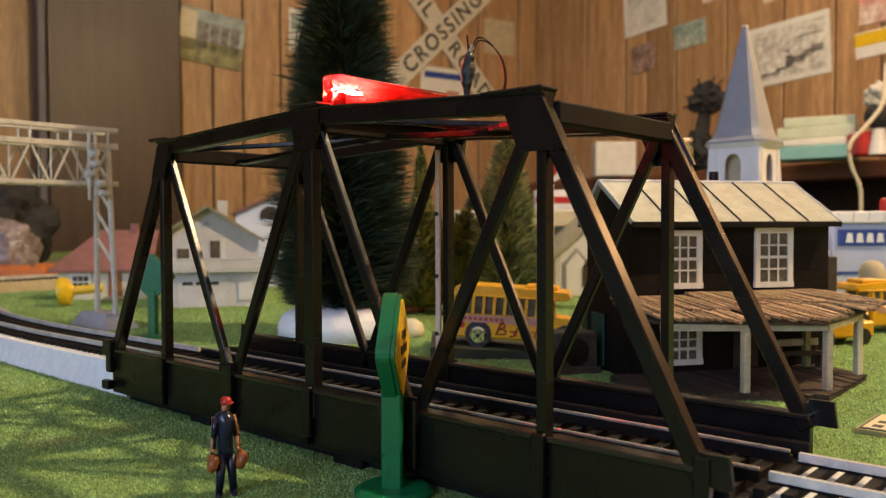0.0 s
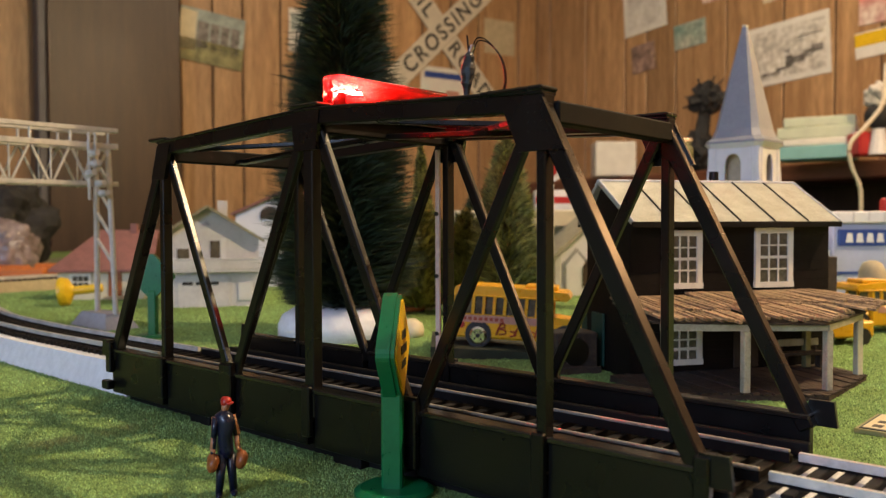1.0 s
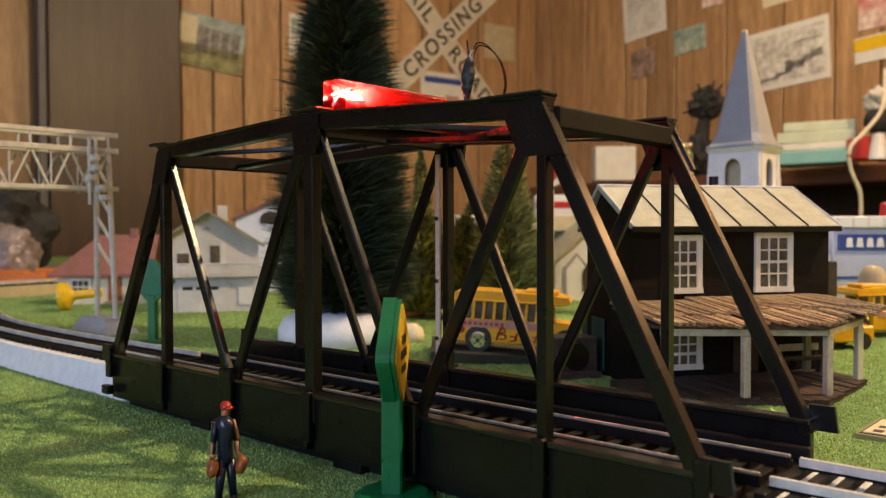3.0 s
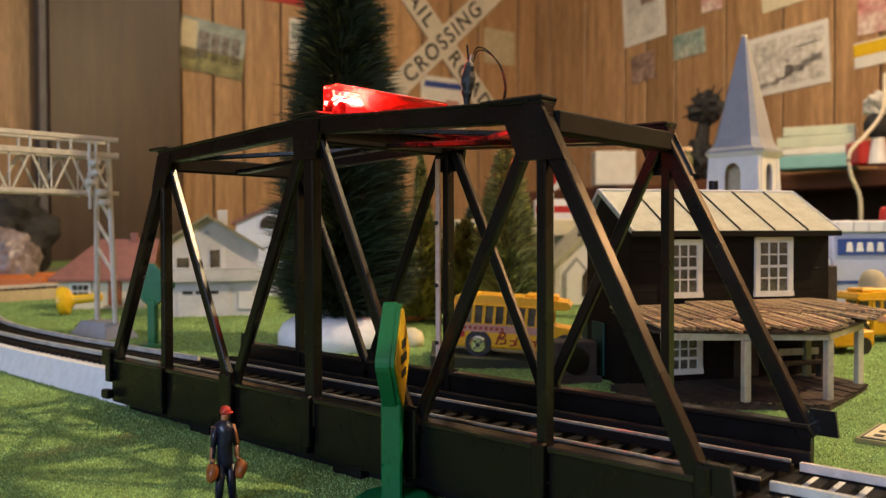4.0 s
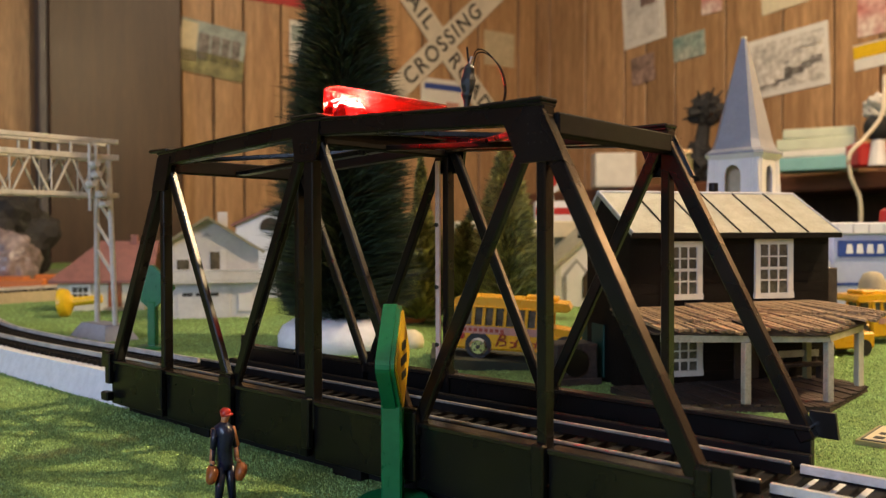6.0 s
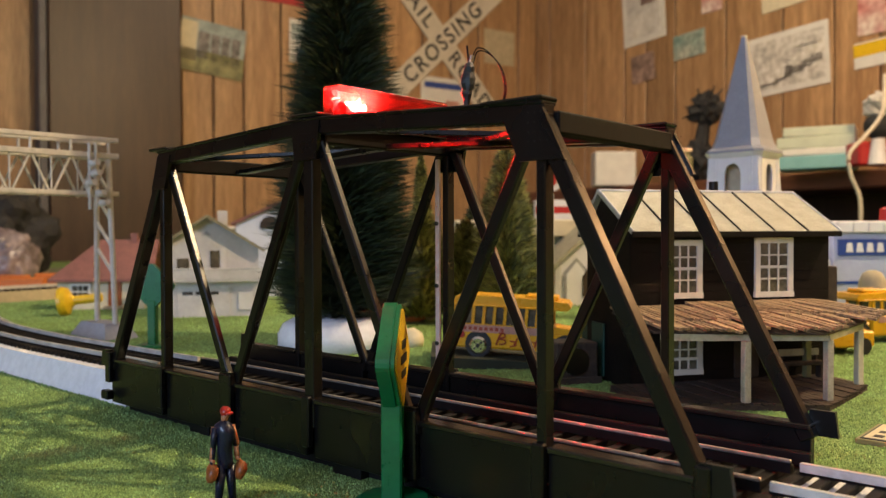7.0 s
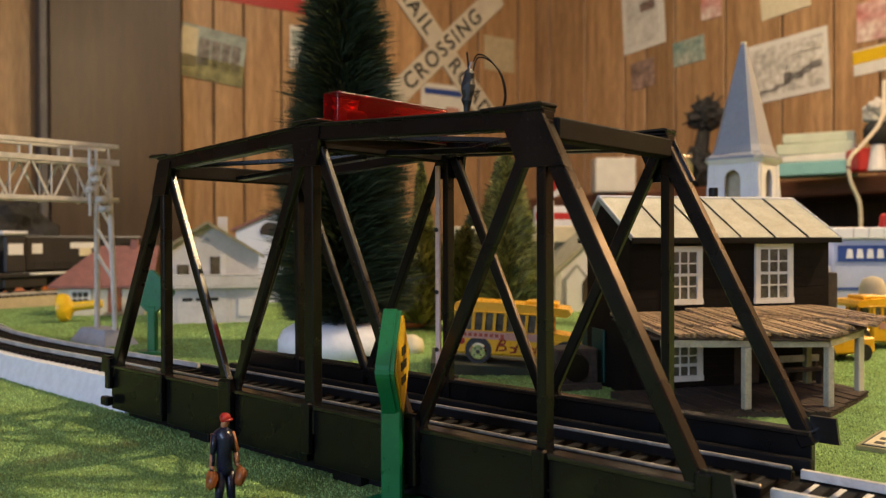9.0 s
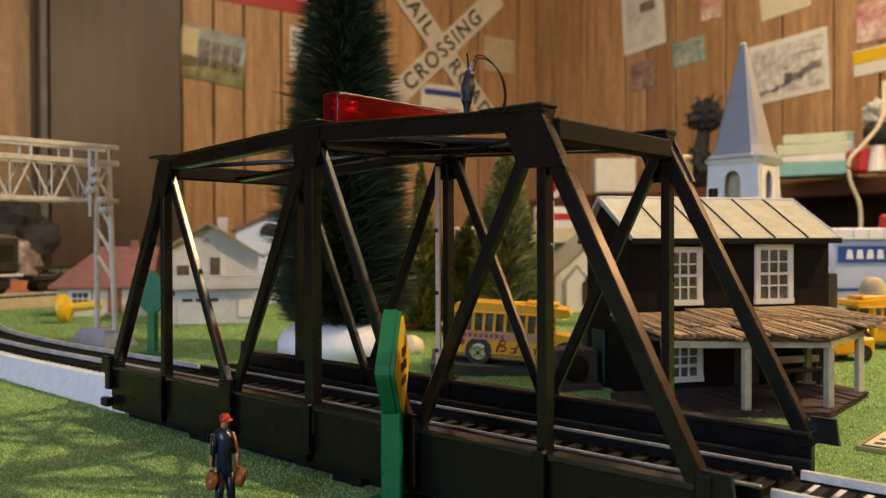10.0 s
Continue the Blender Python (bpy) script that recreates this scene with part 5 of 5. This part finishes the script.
    cl = thing("dark_cloth_bundle", "dark crumpled cloth bundle behind the bag", "cloth", PLAN @ pose(-0.665, 1.22, 0))
    bq = bmesh.new()
    bmesh.ops.create_icosphere(bq, subdivisions=4, radius=0.085)
    for ve in bq.verts:
        n = noise.noise(ve.co * 22) * 0.026 + noise.noise(ve.co * 60) * 0.010
        ve.co += ve.co.normalized() * n
        ve.co.z = max(ve.co.z * 0.85, -0.055) + 0.055
    part("cloth", bq, M_DARKGREY, cl)
    for k, (x, yy, a, l) in enumerate(((-0.535, 1.02, 12, 0.075), (-0.56, 1.05, -4, 0.06), (-0.50, 1.06, 20, 0.05))):
        og = thing("orange_block", "orange plastic block lying at the back of the layout", "block", PLAN @ pose(x, yy, 0, 0, 0, a), group="orange blocks")
        part("block", bx(-l / 2, l / 2, -0.008, 0.008, 0.0, 0.012 + 0.002 * k, 0.002), M_ORANGE, og)
    tr = thing("grey_green_ground_sheet", "dull grey-green ground sheet at the layout's back corner", "ground sheet", PLAN @ pose(-0.70, 1.13, 0, 0, 0, 56.6))
    part("sheet", bx(-0.45, 0.75, -0.11, 0.32, 0.0, 0.0012), M_GREYGREEN, tr)


small_layout_things()


# ---- the train at the back of the layout ----
def locomotive():
    t = thing("diesel_locomotive", "black model diesel locomotive with a white side stripe", "locomotive", pose(-0.6, 0.4, 0))
    L = 0.084
    part("hood", bx(-0.052, L, -0.0105, 0.0105, 0.020, 0.056, 0.002), M_LOCO, t)
    part("frame_sill", bx(-L, L, -0.0155, 0.0155, 0.0150, 0.0195, 0.0006), M_LOCO, t)
    part("stripe", bx(-0.050, L, -0.0162, -0.0155, 0.0172, 0.0192), M_WHITE, t, "white stripe along the sill")
    cab = part("cab", bx(-0.074, -0.052, -0.0145, 0.0145, 0.0195, 0.0560, 0.0018), M_LOCO, t)
    part("cab_roof", bx(-0.077, -0.050, -0.0150, 0.0150, 0.0562, 0.0605, 0.0016), M_GREYHOUSE, cab, "grey cab roof")
    part("cab_window", bx(-0.071, -0.056, -0.0150, -0.0146, 0.037, 0.048, 0.0002), M_WHITE, cab, "bright cab window")
    part("windscreen", bx(-0.0746, -0.0741, -0.012, 0.012, 0.042, 0.050, 0.0001), M_PANE, cab, "dark windscreen")
    part("nose", bx(-0.082, -0.074, -0.0085, 0.0085, 0.0195, 0.041, 0.0016), M_LOCO, t)
    part("headlight", rod(bmesh.new(), (-0.0845, 0, 0.034), (-0.082, 0, 0.034), 0.003, n=12), M_CHROME, t, "bright headlight")
    part("number_board", bx(-0.045, -0.034, -0.0111, -0.0106, 0.038, 0.048), M_WHITE, t, "pale board")
    part("emblem", bx(-0.004, 0.024, -0.0111, -0.0106, 0.043, 0.049), M_WHITE, t, "white emblem panel")
    part("emblem", bx(0.006, 0.020, -0.0111, -0.0106, 0.035, 0.043), M_CREAM, t, "cream emblem panel")
    part("fuel_tank", bx(-0.022, 0.022, -0.0125, 0.0125, 0.004, 0.0145, 0.002), M_LOCO, t)
    part("grille", bx(0.056, 0.078, -0.0112, -0.0106, 0.03, 0.048, 0.0002), M_DECK, t)
    for x in (-0.052, 0.052):
        tr = part("bogie", bx(x - 0.022, x + 0.022, -0.012, 0.012, 0.0045, 0.0145, 0.0012), M_LOCO, t)
        for dx in (-0.014, 0.014):
            for y in (-0.0095, 0.0075):
                part("wheel", rod(bmesh.new(), (x + dx, y, 0.0052), (x + dx, y + 0.002, 0.0052), 0.0052, n=16), M_DECK, tr)
    for k in range(7):
        part("handrail_post", rod(bmesh.new(), (-0.045 + k * 0.021, -0.0152, 0.0195), (-0.045 + k * 0.021, -0.0152, 0.030), 0.0004, n=6), M_LOCO, t)
    part("handrail", rod(bmesh.new(), (-0.045, -0.0152, 0.030), (0.081, -0.0152, 0.030), 0.0004, n=6), M_LOCO, t)
    return t


def flat_car():
    t = thing("flat_car", "dark model flat wagon with low stakes behind the locomotive", "wagon", pose(-0.5, 0.5, 0))
    part("deck", bx(-0.065, 0.065, -0.0145, 0.0145, 0.012, 0.017, 0.0006), M_LOCO, t)
    for k in range(6):
        part("stake", bx(-0.060 + k * 0.0235, -0.0585 + k * 0.0235, -0.0152, -0.0140, 0.012, 0.026), M_LOCO, t)
    part("side_board", bx(-0.063, 0.063, -0.0146, -0.0140, 0.0225, 0.026), M_LOCO, t)
    for x, m in ((-0.028, M_OLIVEPRINT), (0.004, M_CREAM), (0.022, M_OLIVEPRINT)):
        part("load_crate", bx(x - 0.008, x + 0.008, -0.009, 0.009, 0.0172, 0.0215, 0.0008), m, t, "olive load")
    for x in (-0.045, 0.045):
        tr = part("bogie", bx(x - 0.012, x + 0.012, -0.010, 0.010, 0.0045, 0.0118, 0.0008), M_LOCO, t)
        for dx in (-0.008, 0.008):
            part("wheelset", rod(bmesh.new(), (x + dx, -0.0095, 0.005), (x + dx, 0.0095, 0.005), 0.005, n=14), M_DECK, tr)
    return t


LOCO = locomotive()
FLAT = flat_car()
# the straight stretch on which it runs, towards the near left edge of the layout
RUN = Vector((0.55, 0.835, 0))
START = Vector((-0.4317, 0.80, 0.0145))


def along(s):
    """Pose s metres back along the line, in the plan's axes."""
    return PLAN @ Matrix.Translation(START + RUN * s) @ pose(0, 0, 0, 0, 0, 56.6)


def train_motion():
    v = 0.141
    def way(back):
        return [(k * 0.25, along(min(0.66, (8.9 - k * 0.25) * v) + back)) for k in range(41)]
    walk(LOCO, way(0.085))
    walk(FLAT, way(0.245))


def back_track():
    t = thing("back_track", "railway track on a tan riser at the back of the layout", "track", PLAN)
    ang = pose(0, 0, 0, 0, 0, 56.6)
    base = Matrix.Translation((START.x, START.y, 0)) @ ang
    part("riser", prism(bmesh.new(), [(-0.5, 0.0), (1.15, 0.0), (1.15, 0.0105), (-0.5, 0.0105)], -0.019, 0.019), M_TAN, t, m=base)
    tie = None
    for i in range(250):
        m = base @ pose(-0.48 + i * 0.0064, 0, 0.0105)
        if tie is None:
            tie = part("tie", bx(-0.0014, 0.0014, -0.0145, 0.0145, 0.0, 0.0018, 0.0002), M_TIE, t, m=m)
        else:
            again("tie", tie, t, m)
    for y in (-0.00825, 0.00825):
        part("rail", bx(-0.5, 1.15, y - 0.0006, y + 0.0006, 0.0118, 0.0145), M_RAIL, t, m=base)


back_track()


def grass_grains():
    """Flock of the grass mat: small upright grains, thinning out with distance."""
    rng = np.random.default_rng(12)
    n = 210000
    d = 0.14 * (0.80 / 0.14) ** rng.random(n)
    x = (rng.random(n) * 1.2 - 0.6) * d
    h = (0.00030 + 0.00035 * rng.random(n)) * (d / 0.2) ** 0.55
    w = h * (0.45 + 0.4 * rng.random(n))
    a = rng.random(n) * 6.283
    v = np.empty((n, 4, 3))
    for k in range(3):
        v[:, k, 0] = x + w * np.cos(a + k * 2.094)
        v[:, k, 1] = d + w * np.sin(a + k * 2.094)
        v[:, k, 2] = -0.00005
    v[:, 3, 0] = x + (rng.random(n) - 0.5) * h
    v[:, 3, 1] = d + (rng.random(n) - 0.5) * h
    v[:, 3, 2] = h
    f = (np.arange(n)[:, None, None] * 4 + np.array(((0, 1, 3), (1, 2, 3), (2, 0, 3)))).reshape(-1, 3)
    me = bpy.data.meshes.new("grass_grains")
    me.vertices.add(n * 4)
    me.vertices.foreach_set("co", v.reshape(-1).astype(np.float32))
    me.loops.add(n * 9)
    me.loops.foreach_set("vertex_index", f.reshape(-1).astype(np.int32))
    me.polygons.add(n * 3)
    me.polygons.foreach_set("loop_start", np.arange(0, n * 9, 3, dtype=np.int32))
    me.update(calc_edges=True)
    me.validate()
    me.materials.append(M_GRAIN)
    ob = new("grass_grains", me)
    ob.matrix_world = PLAN
    tagged(ob, "fine green flock grains of the grass mat", "grass", kind="stuff")


grass_grains()


# ---- things round the room ----
NW = ROOM @ pose(0, -0.027, 0)                       # face of the north wall, x from the corner
WW = ROOM @ pose(0.027, -4.2, 0, 0, 0, 90)           # face of the west wall, x up to 4.2 at the corner


def poster(name, label, wall, s0, s1, z0, z1, paper, blocks=(), tilt=0.0, category="poster", thick=0.002):
    """A flat sheet pinned to a wall; blocks are (x0, x1, z0, z1, material) in shares of its size."""
    w, h = s1 - s0, z1 - z0
    t = thing(name, label, category, wall @ pose((s0 + s1) / 2, 0, (z0 + z1) / 2, 0, tilt, 0))
    part("sheet", bx(-w / 2, w / 2, -thick, 0, -h / 2, h / 2), paper, t)
    for x0, x1, a, b, m in blocks:
        part("print", bx(-w / 2 + x0 * w, -w / 2 + x1 * w, -thick - 0.001, -thick, -h / 2 + a * h, -h / 2 + b * h), m, t)
    return t


def wall_things():
    x, z = 3.6958, 0.7859
    t = thing("crossbuck_sign", "cream railroad crossbuck sign with black lettering", "sign", WW @ pose(x, 0, z))
    for a, words, y in ((-43, (("CROSSING", 0.0),), -0.010), (47, (("RAIL", -0.175), ("ROAD", 0.185)), -0.004)):
        b = part("blade", bx(-0.36, 0.36, y - 0.005, y, -0.045, 0.045, 0.003), M_SIGNWHITE, t, m=pose(0, 0, 0, 0, a, 0))
        for text, at in words:
            letters("lettering", text, 0.082, pose(at, y - 0.0055, 0, 90, 0, 0), M_INK, b, bold=0.0014, gap=1.22)
    poster("licence_plate", "embossed licence plate with a faded landscape print", WW, 2.7134, 2.9210, 0.5691, 0.7340, M_SKYPRINT,
           ((0.0, 1.0, 0.0, 0.42, M_OLIVEPRINT), (0.0, 0.25, 0.2, 0.95, M_CREAM), (0.27, 0.44, 0.28, 0.78, M_GREYINK), (0.47, 0.60, 0.28, 0.78, M_GREYINK),
            (0.63, 0.76, 0.28, 0.78, M_GREYINK), (0.79, 0.92, 0.28, 0.78, M_GREYINK)), tilt=6, category="plate", thick=0.004)
    poster("paper_note", "white and blue paper notice on the panelling", WW, 3.0786, 3.1614, 0.6448, 0.7881, M_PAPER, ((0.1, 0.9, 0.5, 0.9, M_SKYPRINT),))
    poster("blue_edged_notice", "white notice with a blue heading strip", WW, 3.6017, 3.8040, 0.4680, 0.6540, M_PAPER,
           ((0.08, 0.92, 0.78, 0.90, M_BLUE), (0.55, 0.85, 0.40, 0.55, M_PINK)))
    poster("brown_notice", "small faded brown notice on the panelling", WW, 3.8970, 4.0483, 0.7348, 0.8694, M_TAN)
    # red banner strip high on the wall
    poster("red_banner", "red and white banner strip along the wall", WW, 2.8058, 3.1635, 0.8320, 0.9285, M_REDPLASTIC, ((0.3, 1.0, 0.5, 1.0, M_PAPER),), tilt=0)
    # north wall papers
    poster("paper_sheet", "white paper sheet pinned to the panelling", NW, 0.4955, 0.6858, 0.7389, 0.9506, M_PAPER, ((0.12, 0.88, 0.10, 0.92, M_CARDPALE), (0.45, 0.8, 0.62, 0.78, M_CARDDARK)), tilt=-4)
    poster("teal_postcard", "small teal and white postcard on the wall", NW, 0.7243, 0.8527, 0.6523, 0.7352, M_CARDTEAL, tilt=-3)
    poster("dark_postcard", "small dark red postcard on the wall", NW, 0.5357, 0.6414, 0.6017, 0.6997, M_CARDDARK, tilt=-5)
    poster("train_drawing", "large pencil drawing of a steam train", NW, 1.0162, 1.2786, 0.4872, 0.6687, M_PAPER,
           ((0.06, 0.95, 0.10, 0.90, M_DRAWING), (0.10, 0.40, 0.15, 0.19, M_GREYINK), (0.34, 0.50, 0.19, 0.25, M_GREYINK), (0.46, 0.56, 0.22, 0.42, M_GREYINK), (0.54, 0.70, 0.27, 0.38, M_GREYINK), (0.68, 0.80, 0.32, 0.44, M_GREYINK), (0.78, 0.92, 0.38, 0.50, M_GREYINK), (0.47, 0.53, 0.46, 0.52, M_GREYINK), (0.60, 0.90, 0.66, 0.70, M_CARDPALE)), tilt=-3)
    poster("small_white_card", "small white and red card on the wall", NW, 0.8394, 0.9176, 0.7833, 0.8604, M_CARDRED)
    poster("cream_sheet", "cream paper sheet high on the wall", NW, 1.0594, 1.2207, 0.7384, 0.8463, M_CREAM, tilt=-4)
    poster("yellow_card_on_wall", "yellow and white printed card on the wall", NW, 1.3501, 1.4597, 0.5188, 0.5895, M_PAPER, ((0, 1, 0.45, 0.95, M_YELLOW),), tilt=-3)
    poster("pink_picture", "red and pink picture on the wall", NW, 1.3596, 1.4597, 0.6070, 0.7144, M_CARDRED)
    # tall dark cabinet against the west wall
    x0, _ = 2.3198, 0.7095
    x1, _ = 2.7030, 0.7701
    c = thing("tall_dark_cabinet", "tall dark brown wooden cabinet against the panelled wall", "cabinet", WW @ pose(x0, 0, -0.9))
    part("carcass", bx(0, x1 - x0, -0.06, 0, 0, 2.15, 0.006), M_DARKWOOD, c)
    part("door", bx(0.012, x1 - x0 - 0.006, -0.075, -0.061, 0.05, 2.13, 0.004), M_DARKWOOD, c, "plain dark door")
    part("edge_strip", bx(-0.012, 0.010, -0.072, 0, 0, 2.15, 0.003), M_GREYEDGE, c, "dull grey edge strip")
    # sideboard along the north wall
    s = thing("sideboard", "reddish-brown wooden sideboard along the panelled wall", "sideboard", NW @ pose(0.25, 0, -0.9))
    part("top", bx(0, 2.6, -0.36, 0, 1.070, 1.112, 0.004), M_SHELF, s)
    part("back_panel", bx(0.02, 2.58, -0.03, -0.002, 0.0, 1.07), M_DARKWOOD, s)
    part("shelf", bx(0.02, 2.58, -0.33, -0.031, 0.84, 0.865, 0.002), M_SHELF, s)
    for x in (0.02, 0.85, 1.7, 2.55):
        part("upright", bx(x, x + 0.03, -0.345, -0.031, 0.0, 1.07, 0.002), M_DARKWOOD, s)
    for k, (x, w, h, m, nm) in enumerate(((0.55, 0.22, 0.11, M_TAN, "tan_box"), (1.15, 0.30, 0.12, M_DARKGREY, "dark_box"), (1.95, 0.28, 0.10, M_TAN, "tan_box"))):
        b = thing(nm, "cardboard box stored on the sideboard shelf", "box", NW @ pose(0.25 + x, -0.18, -0.035))
        part("carton", bx(-w / 2, w / 2, -0.12, 0.12, 0, h, 0.004), m, b)


wall_things()


def on_sideboard(name, label, category, x, y, z=0.212):
    return thing(name, label, category, PLAN @ pose(x, y, z))


def sideboard_things():
    b = on_sideboard("white_carton", "cream white carton standing on the sideboard", "box", 0.5283, 2.55)
    part("carton", bx(-0.062, 0.062, -0.04, 0.04, 0, 0.105, 0.003), M_PAPER, b)
    # dark shaggy plant-like ornament
    d = on_sideboard("dark_ornament", "dark shaggy ornament on the sideboard", "ornament", 0.7266, 2.33)
    q = bmesh.new()
    bmesh.ops.create_icosphere(q, subdivisions=4, radius=0.06)
    for v in q.verts:
        v.co += v.co.normalized() * (noise.noise(v.co * 40) * 0.03 + noise.noise(v.co * 110) * 0.012)
        v.co.z = max(v.co.z, -0.045) + 0.045
    part("body", q, M_DARKGREY, d)
    q = bmesh.new()
    bmesh.ops.create_icosphere(q, subdivisions=3, radius=0.045)
    for v in q.verts:
        v.co += v.co.normalized() * (noise.noise(v.co * 50 + Vector((3, 1, 2))) * 0.03)
    part("upper_tuft", q, M_DARKGREY, d, m=pose(0.02, 0, 0.205))
    part("neck", rod(bmesh.new(), (0.0, 0, 0.07), (0.02, 0, 0.205), 0.024, 0.016, 10), M_DARKGREY, d)
    for k in range(9):
        a = radians(40 * k)
        part("spike", rod(bmesh.new(), (0.02, 0, 0.205), (0.02 + 0.07 * math.cos(a), 0.03 * math.sin(a), 0.225 + 0.045 * math.sin(a * 1.7)), 0.008, 0.002, 6), M_DARKGREY, d)
    # made-up bottle form; its chrome cap stands for a small bright light
    g = on_sideboard("bright_bottle", "small piece with a chrome end standing for a bright light", "bottle", 0.5960, 2.0)
    part("bottle", lathe(bmesh.new(), [(0.012, 0), (0.012, 0.035), (0.005, 0.042), (0.005, 0.050)], 14), M_OLIVEPRINT, g)
    part("cap", bx(-0.022, 0.010, -0.006, 0.006, 0.0502, 0.062, 0.002), M_CHROME, g, "chrome end standing for a small bright lens")
    # stack of books
    z = 0.212
    for k, (w, h, m, nm) in enumerate(((0.16, 0.030, M_AQUA, "aqua"), (0.155, 0.016, M_PAPER, "white"), (0.165, 0.026, M_PALEGREEN, "pale green"), (0.15, 0.022, M_PALEGREEN, "pale green"))):
        bk = thing("book", "{} book lying in a stack on the sideboard".format(nm), "book", PLAN @ pose(0.8695 + 0.004 * k, 1.92, z, 0, 0, -38 + 3 * k), group="stack of books")
        part("cover", bx(-w / 2, w / 2, -0.06, 0.06, 0, h, 0.002), m, bk)
        part("page_block", bx(-w / 2 + 0.003, w / 2 + 0.0006, -0.057, 0.0606, 0.003, h - 0.003), M_PAPER, bk)
        z += h + 0.0005
    r = on_sideboard("red_tin", "low red tin on the sideboard", "tin", 0.9457, 1.80)
    part("tin", bx(-0.05, 0.06, -0.03, 0.03, 0, 0.05, 0.004), M_REDPLASTIC, r)
    r = thing("red_folder", "red folder edge on the back of the layout", "folder", PLAN @ pose(0.2022, 1.30, 0.0))
    part("folder", bx(-0.02, 0.02, -0.01, 0.01, 0, 0.115, 0.002), M_REDPLASTIC, r)
    # cable that hangs down from the wall
    c = thing("white_cable", "thick cream cable hanging in a loose curve", "cable", PLAN @ pose(0, 0, 0))
    pts = curve_points([(0.8166, 1.52, 0.3571), (0.7904, 1.48, 0.2819), (0.7496, 1.46, 0.2367), (0.7175, 1.45, 0.2056), (0.7195, 1.45, 0.1677), (0.7365, 1.45, 0.1228), (0.7365, 1.45, 0.0479), (0.7212, 1.42, 0.004)], 6)
    part("cable", tube(bmesh.new(), pts, 0.0036, 8), M_CORD, c)
    w = on_sideboard("white_ornament", "white and black ornament on the sideboard", "ornament", 0.9317, 1.76)
    part("lower", ball(bmesh.new(), (0, 0, 0.082), 0.03, n=14), M_DARKGREY, w, smooth=True)
    q = bmesh.new()
    bmesh.ops.create_icosphere(q, subdivisions=4, radius=0.026)
    for v in q.verts:
        v.co += v.co.normalized() * (noise.noise(v.co * 60) * 0.014 + noise.noise(v.co * 150) * 0.005)
        v.co.z += 0.125
    part("upper", q, M_CARDPALE, w)
    part("stem", rod(bmesh.new(), (0, 0, 0), (0, 0, 0.06), 0.02, 0.012, 12), M_WHITE, w)


sideboard_things()


def lights():
    p = thing("pendant_lamp", "pendant lamp with an enamel shade over the layout", "lamp", pose(*LAMP_AT))
    part("shade", lathe(bmesh.new(), [(0.11, 0.05), (0.05, 0.10), (0.02, 0.12), (0.018, 0.13)], 24), M_WHITE, p)
    part("cord", rod(bmesh.new(), (0, 0, 0.13), (0, 0, 1.5 - LAMP_AT[2]), 0.003, n=8), M_WIRE, p)
    # unseen frame made up to hold the added ceiling fill
    c = thing("ceiling_light", "square frame round the added, unseen ceiling fill light", "lamp", ROOM @ pose(1.5, -1.0, 1.5))
    f = bmesh.new()
    for a in ((-0.33, 0.33, -0.33, -0.31), (-0.33, 0.33, 0.31, 0.33), (-0.33, -0.31, -0.31, 0.31), (0.31, 0.33, -0.31, 0.31)):
        box(f, *a, -0.07, 0)
    part("frame", f, M_WHITE, c)
    d = thing("side_lamp", "reading lamp with an enamel cap standing on the layout table", "lamp", SIDE_LAMP)
    part("foot", lathe(bmesh.new(), [(0.075, -0.56), (0.075, -0.548), (0.02, -0.54)], 24), M_DARKWOOD, d)
    part("stem", rod(bmesh.new(), (0, 0.055, -0.545), (0, 0.055, 0.09), 0.006, n=10), M_CHROME, d)
    part("arm", rod(bmesh.new(), (0, 0.055, 0.09), (0, 0, 0.10), 0.006, n=10), M_CHROME, d)
    part("cap", lathe(bmesh.new(), [(0.10, 0.06), (0.07, 0.09), (0.02, 0.105)], 24), M_WHITE, d)
    w = thing("window_1", "window in the wall behind the viewer", "window", ROOM @ pose(3.2, -4.2, 0.70), kind="structure")
    for a in ((-0.6, 0.6, 0.46, 0.5), (-0.6, 0.6, -0.5, -0.46), (-0.6, -0.56, -0.46, 0.46), (0.56, 0.6, -0.46, 0.46)):
        part("window_frame", bx(a[0], a[1], 0.0, 0.04, a[2], a[3], 0.004), M_WHITE, w)


lights()


# ---- what moves ----
def motions():
    # the beacon's added blink drum turns its lamp up for half of each beat
    rows = [(0.0, pose(0, -0.0150, 0.0046))]
    def flip(t, a, b):
        for k in range(4):
            rows.append((t + (k - 1) / 30.0, pose(0, -0.0150, 0.0046, 0, a + (b - a) * k / 3.0, 0)))
    flip(0.315, 0, 180)
    for k in range(10):
        s = 0.79 + 0.955 * k
        flip(s, 180, 360)
        rows.append((s + 0.1, pose(0, -0.0150, 0.0046, 0, 360, 0)))
        flip(s + 0.475, 0, 180)
    rows.append((10.0, pose(0, -0.0150, 0.0046, 0, 180, 0)))
    walk(DRUM, rows)
    train_motion()


motions()
